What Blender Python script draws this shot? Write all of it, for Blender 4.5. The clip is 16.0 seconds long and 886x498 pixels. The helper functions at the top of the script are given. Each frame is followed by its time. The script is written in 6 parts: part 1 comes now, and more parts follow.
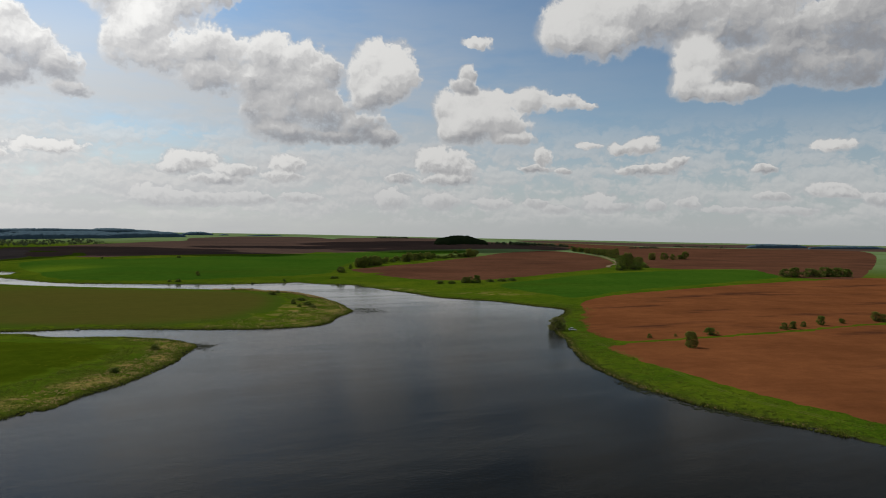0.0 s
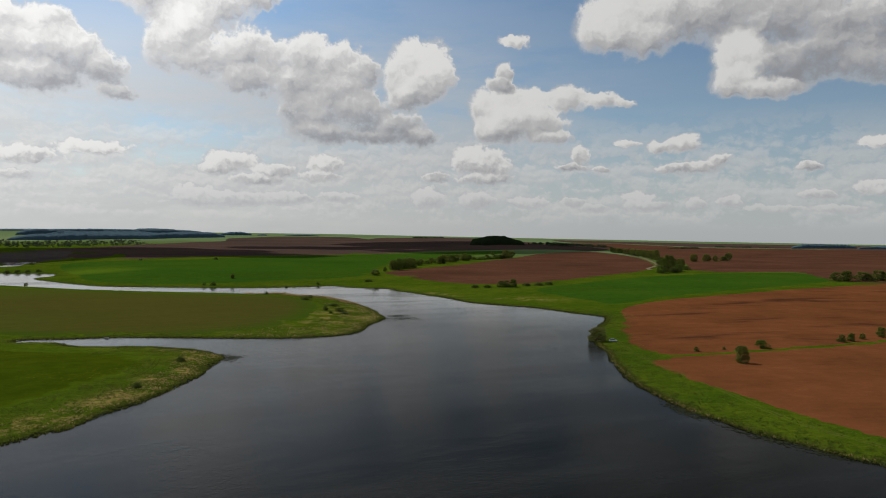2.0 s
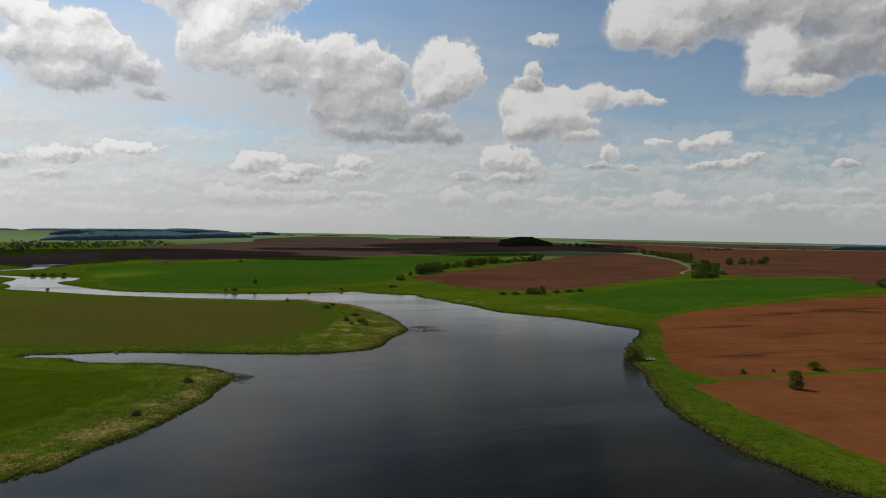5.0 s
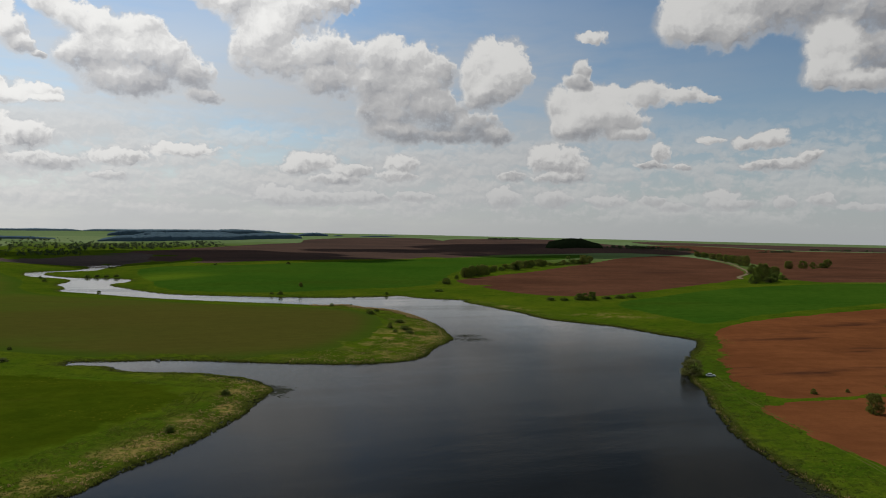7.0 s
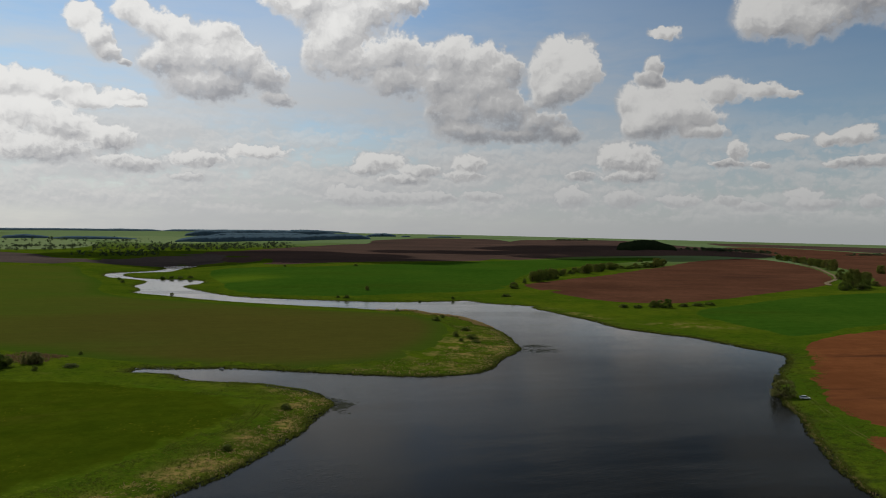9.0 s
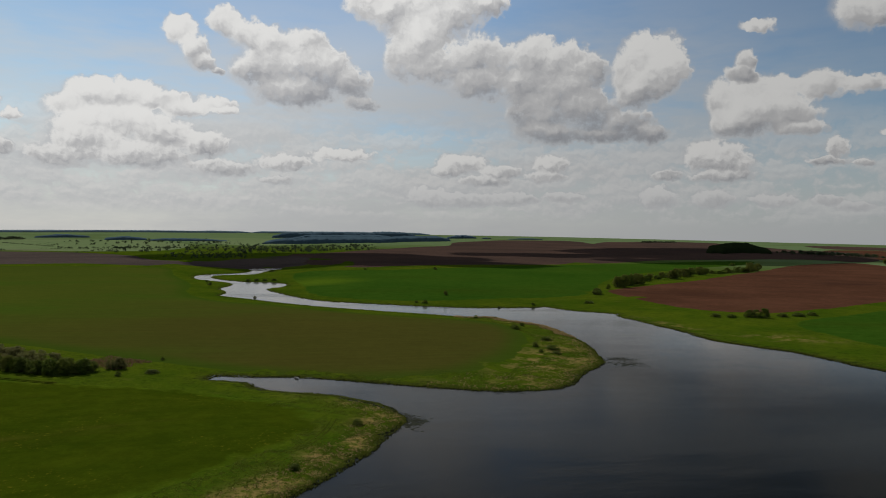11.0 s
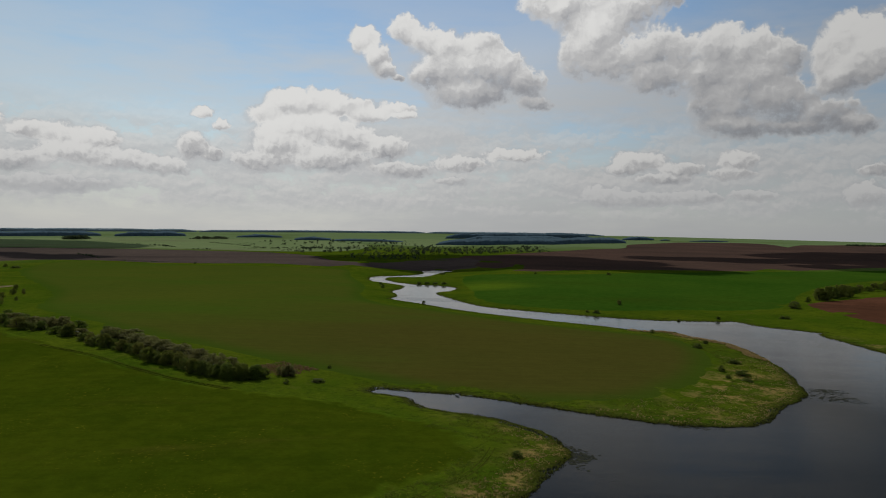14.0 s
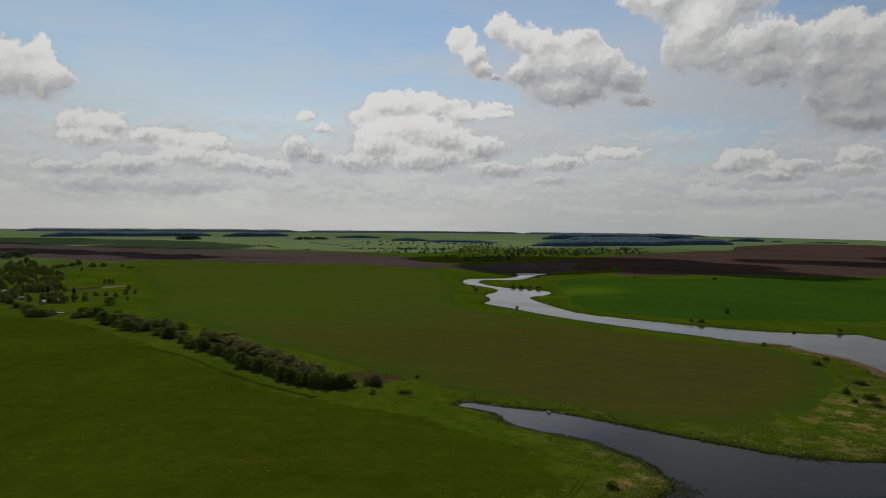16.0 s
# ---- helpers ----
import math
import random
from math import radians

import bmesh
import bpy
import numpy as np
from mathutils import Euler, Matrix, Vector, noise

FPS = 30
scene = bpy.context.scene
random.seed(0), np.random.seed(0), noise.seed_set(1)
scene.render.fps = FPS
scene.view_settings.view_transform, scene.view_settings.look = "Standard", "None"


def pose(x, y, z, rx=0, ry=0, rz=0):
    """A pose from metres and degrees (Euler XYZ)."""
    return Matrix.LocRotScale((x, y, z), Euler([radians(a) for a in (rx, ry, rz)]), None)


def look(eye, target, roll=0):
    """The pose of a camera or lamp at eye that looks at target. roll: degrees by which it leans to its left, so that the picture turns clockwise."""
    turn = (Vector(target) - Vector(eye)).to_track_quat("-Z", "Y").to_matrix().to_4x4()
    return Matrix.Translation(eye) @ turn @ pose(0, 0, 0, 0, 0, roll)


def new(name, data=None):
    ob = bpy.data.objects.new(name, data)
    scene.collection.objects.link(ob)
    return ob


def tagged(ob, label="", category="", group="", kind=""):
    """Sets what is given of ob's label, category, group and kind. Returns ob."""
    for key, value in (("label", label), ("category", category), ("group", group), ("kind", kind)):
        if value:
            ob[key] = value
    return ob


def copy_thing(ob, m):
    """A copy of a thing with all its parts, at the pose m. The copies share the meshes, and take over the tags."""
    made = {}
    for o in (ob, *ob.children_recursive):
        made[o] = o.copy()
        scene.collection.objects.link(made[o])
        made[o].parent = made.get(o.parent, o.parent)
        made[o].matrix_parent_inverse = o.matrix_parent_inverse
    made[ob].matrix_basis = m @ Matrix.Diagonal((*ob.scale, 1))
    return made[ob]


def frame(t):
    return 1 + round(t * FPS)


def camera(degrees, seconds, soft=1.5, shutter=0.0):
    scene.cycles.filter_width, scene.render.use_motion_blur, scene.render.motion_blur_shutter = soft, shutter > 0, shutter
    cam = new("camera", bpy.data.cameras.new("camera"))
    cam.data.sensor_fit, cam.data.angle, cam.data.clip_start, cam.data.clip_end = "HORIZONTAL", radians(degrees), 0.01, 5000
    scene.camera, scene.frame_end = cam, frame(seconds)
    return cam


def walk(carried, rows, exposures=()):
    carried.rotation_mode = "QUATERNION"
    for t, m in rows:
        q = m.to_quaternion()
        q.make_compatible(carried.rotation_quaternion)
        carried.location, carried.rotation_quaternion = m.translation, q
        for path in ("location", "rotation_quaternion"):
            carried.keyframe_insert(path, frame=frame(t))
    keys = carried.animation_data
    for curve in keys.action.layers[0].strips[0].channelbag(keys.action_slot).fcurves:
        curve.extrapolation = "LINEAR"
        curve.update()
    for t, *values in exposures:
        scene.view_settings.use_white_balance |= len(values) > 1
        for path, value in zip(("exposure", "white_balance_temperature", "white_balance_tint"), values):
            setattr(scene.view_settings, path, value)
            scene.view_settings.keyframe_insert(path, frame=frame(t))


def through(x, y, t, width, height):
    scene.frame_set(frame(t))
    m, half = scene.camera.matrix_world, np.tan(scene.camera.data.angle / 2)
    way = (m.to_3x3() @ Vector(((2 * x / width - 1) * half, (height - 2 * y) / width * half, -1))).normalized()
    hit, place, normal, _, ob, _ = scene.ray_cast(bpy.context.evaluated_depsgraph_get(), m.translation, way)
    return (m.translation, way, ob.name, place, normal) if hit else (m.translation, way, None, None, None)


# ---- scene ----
cam = camera(64.57, 16.0, soft=1.0)


def view(x, y, z, yaw, pitch, lean):
    """The camera's pose: yaw to the left of north (+y), pitch up, lean to its left."""
    return pose(x, y, z, 0, 0, yaw) @ pose(0, 0, 0, 90 + pitch) @ pose(0, 0, 0, 0, 0, lean)


FLIGHT = [
    (0.0, view(0.00, 0.00, 54.00, -0.00, -1.09, 0.90)),
    (0.5, view(0.58, 3.58, 54.89, 1.19, -1.09, 0.86)),
    (1.0, view(1.11, 7.08, 55.96, 1.98, -1.13, 0.85)),
    (1.5, view(1.14, 10.64, 57.02, 2.47, -1.19, 0.85)),
    (2.0, view(0.99, 14.51, 58.14, 2.97, -1.21, 0.85)),
    (2.5, view(1.07, 18.31, 59.15, 3.43, -1.23, 0.86)),
    (3.0, view(1.25, 22.06, 60.04, 3.85, -1.26, 0.87)),
    (3.5, view(1.45, 25.91, 60.92, 4.17, -1.28, 0.90)),
    (4.0, view(1.35, 29.73, 61.85, 4.44, -1.29, 0.91)),
    (6.5, view(0.63, 48.06, 66.78, 7.74, -1.36, 0.95)),
    (7.0, view(0.39, 51.65, 67.47, 9.10, -1.36, 0.98)),
    (7.5, view(-0.08, 55.31, 68.38, 10.69, -1.39, 1.03)),
    (8.0, view(-0.88, 59.16, 69.37, 12.06, -1.41, 1.03)),
    (8.5, view(-1.78, 63.11, 70.27, 13.37, -1.44, 1.04)),
    (11.0, view(-5.04, 80.68, 74.30, 21.20, -1.47, 1.01)),
    (11.5, view(-6.22, 84.83, 74.98, 23.82, -1.50, 0.98)),
    (12.0, view(-7.26, 88.68, 75.75, 26.11, -1.54, 0.99)),
    (12.5, view(-8.60, 91.60, 76.73, 28.59, -1.59, 0.99)),
    (13.0, view(-9.87, 94.71, 77.84, 30.96, -1.63, 1.04)),
    (13.5, view(-10.81, 97.97, 78.88, 33.02, -1.70, 1.10)),
    (14.0, view(-11.90, 101.27, 79.89, 35.22, -1.74, 1.14)),
    (14.5, view(-13.25, 104.76, 80.82, 37.33, -1.80, 1.15)),
    (15.0, view(-15.17, 108.18, 81.75, 39.50, -1.86, 1.15)),
    (15.5, view(-16.83, 111.33, 82.63, 41.42, -1.88, 1.13)),
    (16.0, view(-18.25, 114.29, 83.39, 43.06, -1.90, 1.11)),
]
walk(cam, FLIGHT, [(0, -0.03), (4, -0.08), (8, -0.22), (11, -0.42), (13, -0.45), (16, -0.53)])

# ---- sky, clouds and sun ----
SUN_TURN, SUN_HEIGHT = radians(-52), radians(45)     # the sun stands in the north-west of the plan
TO_SUN = Vector((math.sin(SUN_TURN) * math.cos(SUN_HEIGHT), math.cos(SUN_TURN) * math.cos(SUN_HEIGHT), math.sin(SUN_HEIGHT)))
world = bpy.data.worlds.new("sky")
scene.world = world
world.use_nodes = True
wt = world.node_tree
wt.nodes.clear()


class Net:
    """Short forms for wiring shader nodes."""

    def __init__(self, tree):
        self.tree = tree

    def put(self, kind, **inputs):
        n = self.tree.nodes.new(kind)
        for key, value in inputs.items():
            key = int(key[1:]) if key[0] == "i" and key[1:].isdigit() else key
            self.feed(n.inputs[key], value)
        return n

    def feed(self, socket, value):
        if isinstance(value, bpy.types.NodeSocket):
            self.tree.links.new(value, socket)
        elif isinstance(value, bpy.types.Node):
            self.tree.links.new(value.outputs[0], socket)
        else:
            socket.default_value = value

    def math(self, op, a, b=0.0, c=0.0, clamp=False):
        n = self.tree.nodes.new("ShaderNodeMath")
        n.operation, n.use_clamp = op, clamp
        for i, v in enumerate((a, b, c)):
            self.feed(n.inputs[i], v)
        return n.outputs[0]

    def vec(self, op, a, b=(0, 0, 0), c=(0, 0, 0)):
        n = self.tree.nodes.new("ShaderNodeVectorMath")
        n.operation = op
        for i, v in enumerate((a, b, c)):
            self.feed(n.inputs[i], v)
        return n.outputs["Value"] if op in ("LENGTH", "DOT_PRODUCT", "DISTANCE") else n.outputs[0]

    def mix(self, f, a, b, blend="MIX"):
        n = self.tree.nodes.new("ShaderNodeMix")
        n.data_type, n.blend_type = "RGBA", blend
        self.feed(n.inputs[0], f)
        self.feed(n.inputs[6], a)
        self.feed(n.inputs[7], b)
        return n.outputs[2]

    def band(self, v, lo, hi, a=0.0, b=1.0):
        n = self.tree.nodes.new("ShaderNodeMapRange")
        n.interpolation_type, n.clamp = "SMOOTHSTEP", False
        for i, q in enumerate((v, lo, hi, a, b)):
            self.feed(n.inputs[i], q)
        return n.outputs[0]

    def noise(self, where, scale, detail=3.0, rough=0.5, colour=False):
        n = self.tree.nodes.new("ShaderNodeTexNoise")
        for key, v in (("Vector", where), ("Scale", scale), ("Detail", detail), ("Roughness", rough)):
            self.feed(n.inputs[key], v)
        return n.outputs[1 if colour else 0]


W = Net(wt)
way = wt.nodes.new("ShaderNodeTexCoord").outputs["Generated"]
xyz = W.put("ShaderNodeSeparateXYZ", i0=way)
azimuth = W.math("MULTIPLY", W.math("ARCTAN2", W.math("MULTIPLY", xyz.outputs[0], -1.0), xyz.outputs[1]), 57.296)
height = W.math("MULTIPLY", W.math("ARCSINE", xyz.outputs[2]), 57.296)
spot = W.put("ShaderNodeCombineXYZ", i0=azimuth, i1=height).outputs[0]
# the billows: two sizes of waver, smaller towards the horizon
size = W.math("MULTIPLY_ADD", W.math("MAXIMUM", height, 0.0), 0.035, 0.42)


def scaled(v, k):
    n = wt.nodes.new("ShaderNodeVectorMath")
    n.operation = "SCALE"
    W.feed(n.inputs[0], v)
    W.feed(n.inputs["Scale"], W.math("MULTIPLY", size, k))
    return n.outputs[0]


big = W.vec("SUBTRACT", W.noise(spot, 0.35, 2.0, 0.5, True), (0.5, 0.5, 0.5))
small = W.vec("SUBTRACT", W.noise(spot, 1.3, 2.0, 0.5, True), (0.5, 0.5, 0.5))
warped = W.vec("ADD", spot, W.vec("ADD", scaled(big, 1.3), scaled(small, 1.15)))


def billow(where, scale, detail=2.0, rough=0.5, smooth=0.25):
    """Rounded heads on heads, like cauliflower: 1 in the middle of each, 0 in the clefts."""
    n = W.put("ShaderNodeTexVoronoi", Vector=where, Scale=scale)
    n.voronoi_dimensions, n.feature, n.normalize = "2D", "SMOOTH_F1", True
    for key, v in (("Smoothness", smooth), ("Detail", detail), ("Roughness", rough), ("Lacunarity", 2.3)):
        W.feed(n.inputs[key], v)
    return W.math("MULTIPLY_ADD", n.outputs["Distance"], -1.9, 1.0)


PUFFS = []


def cumulus(*puffs, grey=0.0):
    """One cloud of several round puffs, the rear ones first: heading, height, half width and half height in degrees."""
    base = min(p[1] - p[3] for p in puffs)
    top = max(p[1] + p[3] for p in puffs)
    for az, el, rx, ry in puffs:
        rx, ry = rx * 1.05, ry * 1.05
        level = 0.9 + 0.9 * ((el - base) / (top - base) - 0.35) - 2 * grey
        at = W.vec("MULTIPLY_ADD", warped, (1 / rx, 1 / ry, 0), (-az / rx, -el / ry, 0))
        own = W.vec("MULTIPLY_ADD", warped, (1 / rx, 1 / ry, 0), (-az / rx, level - el / ry, 1))
        front = W.band(W.vec("LENGTH", at), 1.14, 0.4)
        over = wt.nodes.new("ShaderNodeMix")
        over.data_type = "VECTOR"
        W.feed(over.inputs[0], front)
        W.feed(over.inputs[4], PUFFS[-1] if PUFFS else (0, 0, 0))
        W.feed(over.inputs[5], own)
        PUFFS.append(over.outputs[1])


cumulus((27.3, 17.5, 2.6, 1.2), (24.3, 17.2, 4.0, 2.0), (20.8, 17.2, 3.2, 2.2), (17.8, 17.8, 1.8, 1.1), (23.2, 14.8, 3.1, 2.3), (24.5, 13.4, 1.9, 1.9), (18.5, 14.0, 2.4, 1.6), (16.6, 13.4, 1.9, 1.7), (21.2, 13.1, 2.8, 1.9), (13.9, 13.7, 2.6, 1.9), (11.6, 13.1, 2.7, 2.0), (9.7, 12.6, 1.5, 1.3), (18.4, 11.6, 2.8, 1.4), (14.3, 11.3, 2.8, 1.8), (11.5, 10.9, 2.9, 2.1), (9.5, 9.6, 2.8, 1.9), (13.8, 9.3, 2.6, 1.7), (6.7, 8.5, 2.4, 1.3), (4.9, 7.9, 1.4, 0.8), (9.0, 7.7, 2.9, 0.7), (12.6, 7.9, 3.3, 0.9), grey=0.21)
cumulus((5.9, 14.2, 1.6, 1.4), (4.3, 14.0, 1.8, 1.5), (3.2, 12.9, 1.3, 1.4), (6.6, 12.7, 1.6, 1.7), (4.3, 12.2, 2.1, 1.6), (5.8, 11.0, 1.9, 1.3))
cumulus((-6.8, 10.9, 2.1, 1.2), (-9.4, 10.7, 1.8, 0.7), (-11.2, 10.5, 0.9, 0.4), (-4.1, 10.6, 1.5, 1.4), (-2.4, 10.4, 2.0, 1.8), (-0.4, 10.1, 1.5, 1.6), (-4.6, 9.0, 2.6, 1.4), (-2.0, 8.9, 2.6, 1.7), (-0.5, 8.4, 1.3, 1.2), (-5.6, 7.9, 2.0, 0.6))
cumulus((-2.5, 15.3, 1.3, 0.6), (-1.9, 13.0, 1.0, 0.7), (-1.6, 12.0, 1.3, 0.8))
cumulus((-13.0, 17.6, 5.1, 1.9), (-9.6, 16.0, 2.6, 2.1), (-12.2, 15.2, 3.2, 1.6), grey=-0.02)
cumulus((-18.6, 16.3, 5.0, 2.2), (-23.4, 16.1, 5.0, 2.3), (-31.7, 14.7, 3.3, 2.9), (-28.2, 14.6, 4.6, 2.6), (-26.1, 12.9, 4.7, 1.8), (-23.1, 12.7, 3.0, 1.8), (-29.7, 12.1, 3.7, 1.5), grey=0.36)
cumulus((-19.7, 13.3, 2.2, 2.1), (-19.2, 11.7, 1.9, 1.3), (-21.9, 11.1, 2.7, 0.8), grey=-0.12)
cumulus((38.5, 15.4, 1.6, 1.1), (36.8, 14.7, 1.6, 1.2), (34.7, 14.1, 2.1, 1.4), (32.3, 13.8, 2.1, 1.8), (35.8, 12.2, 2.8, 1.7), (30.9, 12.4, 2.6, 1.9), (33.5, 12.2, 3.3, 1.8), (28.6, 11.5, 1.5, 1.5), (33.5, 10.6, 3.8, 1.3), (28.1, 10.0, 1.5, 0.6), grey=0.2)
cumulus((41.9, 14.8, 1.3, 1.2), (40.9, 13.5, 1.1, 1.3), (40.2, 12.4, 1.0, 0.8), (39.2, 11.9, 0.5, 0.3))
cumulus((44.4, 9.5, 1.1, 1.2), (42.2, 9.4, 1.5, 0.7), (39.2, 9.4, 1.7, 0.6))
cumulus((47.1, 9.6, 2.8, 1.2), (44.6, 9.7, 1.9, 1.1), (49.6, 8.6, 1.7, 0.9), (41.4, 8.9, 2.1, 0.7), (38.6, 8.9, 1.2, 0.4), (45.9, 7.7, 3.8, 1.3), (48.2, 7.1, 2.8, 1.2), (42.7, 6.9, 2.4, 1.2), (39.9, 6.2, 2.1, 1.0), (47.7, 6.0, 3.3, 1.1), (44.5, 5.2, 3.9, 1.1), (50.0, 5.0, 2.4, 1.0), (39.0, 4.6, 2.8, 0.7), grey=-0.03)
cumulus((34.0, 5.2, 2.7, 0.7), (29.5, 5.9, 3.0, 0.6), (34.8, 3.8, 1.6, 0.4))
cumulus((73.1, 11.4, 1.1, 1.2), (72.6, 9.7, 2.0, 1.6), (75.0, 10.0, 1.6, 2.2), grey=-0.02)
cumulus((70.3, 6.9, 1.9, 1.1), (68.5, 7.0, 1.3, 1.1), (70.0, 5.9, 2.2, 0.6), (65.9, 6.4, 1.4, 0.7), (64.0, 6.1, 1.5, 1.0), (61.6, 5.9, 1.9, 1.1), (63.2, 4.9, 2.9, 0.8), (59.9, 4.6, 2.6, 0.9), (71.7, 3.8, 2.2, 0.6), (67.4, 4.1, 3.1, 0.9), (57.0, 4.3, 2.2, 0.8), (69.6, 2.6, 2.6, 0.7), (64.7, 2.6, 5.0, 0.7), grey=-0.03)
cumulus((54.9, 5.9, 1.4, 1.2), (53.5, 5.3, 1.1, 0.7), (54.2, 8.5, 0.9, 0.5), (52.9, 7.6, 0.8, 0.4), grey=-0.02)
cumulus((19.7, 5.5, 2.4, 0.9), (21.0, 4.9, 1.6, 0.5), (16.5, 4.9, 1.9, 0.6), (17.9, 4.1, 2.4, 0.5), (12.6, 5.5, 1.6, 1.0), (13.0, 4.5, 1.9, 0.5))
cumulus((22.4, 2.8, 2.1, 0.9), (19.7, 2.6, 2.8, 0.7), (16.0, 2.7, 2.9, 0.6), (11.4, 2.8, 1.9, 0.5))
cumulus((0.8, 6.1, 1.8, 1.3), (-0.8, 5.6, 2.0, 1.3), (-0.4, 4.5, 2.7, 0.5), (3.7, 4.6, 1.5, 0.5))
cumulus((4.3, 2.9, 1.5, 1.0), (0.3, 2.8, 1.7, 0.8), (-3.9, 2.7, 1.9, 0.5), (-7.4, 2.7, 1.1, 0.4), (-9.2, 2.3, 1.3, 0.4), (-12.5, 3.2, 1.4, 0.5), (-13.1, 2.5, 2.3, 0.5), (-16.8, 2.6, 0.9, 0.6), (-19.2, 2.7, 1.2, 0.5), grey=-0.05)
cumulus((-15.8, 7.3, 1.6, 0.8), (-14.1, 7.1, 1.1, 0.5), (-11.7, 7.3, 1.2, 0.3), (-18.4, 5.9, 1.0, 0.5), (-16.7, 5.4, 2.5, 0.5), (-14.9, 5.4, 1.5, 0.4))
cumulus((-7.9, 6.5, 0.8, 0.9), (-7.3, 5.5, 1.5, 0.4), (-9.6, 5.4, 0.8, 0.3))
cumulus((-29.0, 6.9, 1.7, 0.6), (-24.5, 5.3, 1.1, 0.4))
cumulus((-28.8, 3.8, 1.7, 0.6), (-29.5, 3.5, 1.7, 0.4), (-25.1, 3.2, 1.6, 0.4), (-31.9, 3.1, 1.3, 0.6))
cumulus((-26.3, 2.2, 2.2, 0.3), (-22.1, 2.3, 2.3, 0.3))

# every cloud is a heap of billows: high where a puff is near its middle, knobbed like cauliflower, lit from the upper left
near_coord = W.vec("MULTIPLY", warped, (1.0, 1.15, 0))
far_away = W.band(height, 10.0, 4.5)


def heaped(where):
    """Billows, smaller towards the horizon."""
    n = wt.nodes.new("ShaderNodeMix")
    for i, v in ((0, far_away), (2, billow(where, 0.58, 3.0, 0.45)), (3, billow(where, 1.5, 2.0, 0.45))):
        W.feed(n.inputs[i], v)
    return n.outputs[0]


heads = heaped(near_coord)
broad_lit = W.math("SUBTRACT", billow(warped, 0.36, 0.0, 0.5, 0.9), billow(W.vec("ADD", warped, (0.5, 0.8, 0)), 0.36, 0.0, 0.5, 0.9))
relief = W.math("MULTIPLY_ADD", W.math("SUBTRACT", heads, heaped(W.vec("ADD", near_coord, (0.2, 0.32, 0)))), 0.5, W.math("MULTIPLY", broad_lit, 0.45))
wisp = W.noise(spot, 1.3, 8.0, 0.62)
fringe = W.noise(warped, 5.0, 5.0, 0.65)
heap = W.put("ShaderNodeSeparateXYZ", i0=PUFFS[-1])
mass = heap.outputs[2]
height_in_puff = W.math("DIVIDE", W.math("MULTIPLY_ADD", heap.outputs[0], 0.3, heap.outputs[1]), W.math("MAXIMUM", mass, 0.02))
ragged = W.math("MULTIPLY_ADD", heads, 0.6, W.math("MULTIPLY_ADD", wisp, 1.5, W.math("MULTIPLY_ADD", fringe, 0.42, -1.33)))
cover = W.math("MULTIPLY_ADD", ragged, W.band(mass, 0.0, 0.22), mass)
edge_soft = W.band(height_in_puff, 1.1, 0.0, 0.5, 1.2)
opaque = W.band(cover, 0.04, edge_soft)
halo = W.math("MULTIPLY", W.band(W.math("MULTIPLY_ADD", wisp, 1.6, mass), 0.62, 1.25), W.band(mass, 0.0, 0.3, 0.0, 0.6))
rim = W.band(cover, 0.75, 0.15)
bright = W.math("MULTIPLY_ADD", rim, 0.36, W.math("MULTIPLY_ADD", height_in_puff, 0.55, -0.10))
bright = W.math("MULTIPLY_ADD", wisp, 0.2, bright)
bright = W.band(W.math("MULTIPLY_ADD", relief, 0.74, bright), -0.22, 1.0)
sky = W.put("ShaderNodeTexSky")
sky.sky_type, sky.sun_disc = "NISHITA", False
sky.sun_elevation, sky.sun_rotation, sky.dust_density, sky.ozone_density = SUN_HEIGHT, SUN_TURN, 0.25, 1.6
haze = W.band(height, 11.0, -1.0)
clear = W.mix(1.0, sky, W.mix(W.band(azimuth, 30.0, 70.0), (0.80, 0.86, 0.87, 1), (0.85, 0.91, 0.86, 1)), "MULTIPLY")
blue = W.mix(W.math("MULTIPLY", haze, 0.85), clear, W.mix(W.band(azimuth, -12.0, 45.0), (4.65, 4.95, 5.35, 1), (7.1, 7.2, 7.2, 1)))
veil = W.noise(W.vec("MULTIPLY", spot, (0.05, 0.22, 0)), 1.0, 5.0, 0.62)
film = W.math("MULTIPLY", W.band(veil, 0.26, 0.60), W.math("MULTIPLY", W.band(azimuth, -18.0, 12.0, 0.12, 0.9), W.band(azimuth, 62.0, 40.0, 0.62, 1.0)))
film = W.math("MULTIPLY", film, W.band(height, 20.0, 9.0, 0.15, 1.0))
blue = W.mix(film, blue, W.mix(W.band(azimuth, 15.0, 60.0), (5.3, 5.42, 5.5, 1), (5.9, 6.0, 6.0, 1)))
# low banks far off: heaps in rows with crisp tops, pale with distance
broken = W.vec("ADD", W.vec("MULTIPLY", warped, (0.16, 0.5, 0)), (3.1, 7.7, 0))
heaps = W.math("MULTIPLY_ADD", billow(W.vec("MULTIPLY", warped, (1.0, 1.35, 0)), 0.95, 2.0), 0.22, W.noise(broken, 1.0, 4.0, 0.55))
above = W.math("MULTIPLY_ADD", billow(W.vec("MULTIPLY_ADD", warped, (1.0, 1.35, 0), (0.12, 0.3, 0)), 0.95, 2.0), 0.22, W.noise(W.vec("ADD", broken, (0.04, 0.16, 0)), 1.0, 4.0, 0.55))
bank = W.band(W.math("ADD", heaps, W.band(azimuth, 20.0, 55.0, 0.0, 0.05)), 0.47, 0.64)
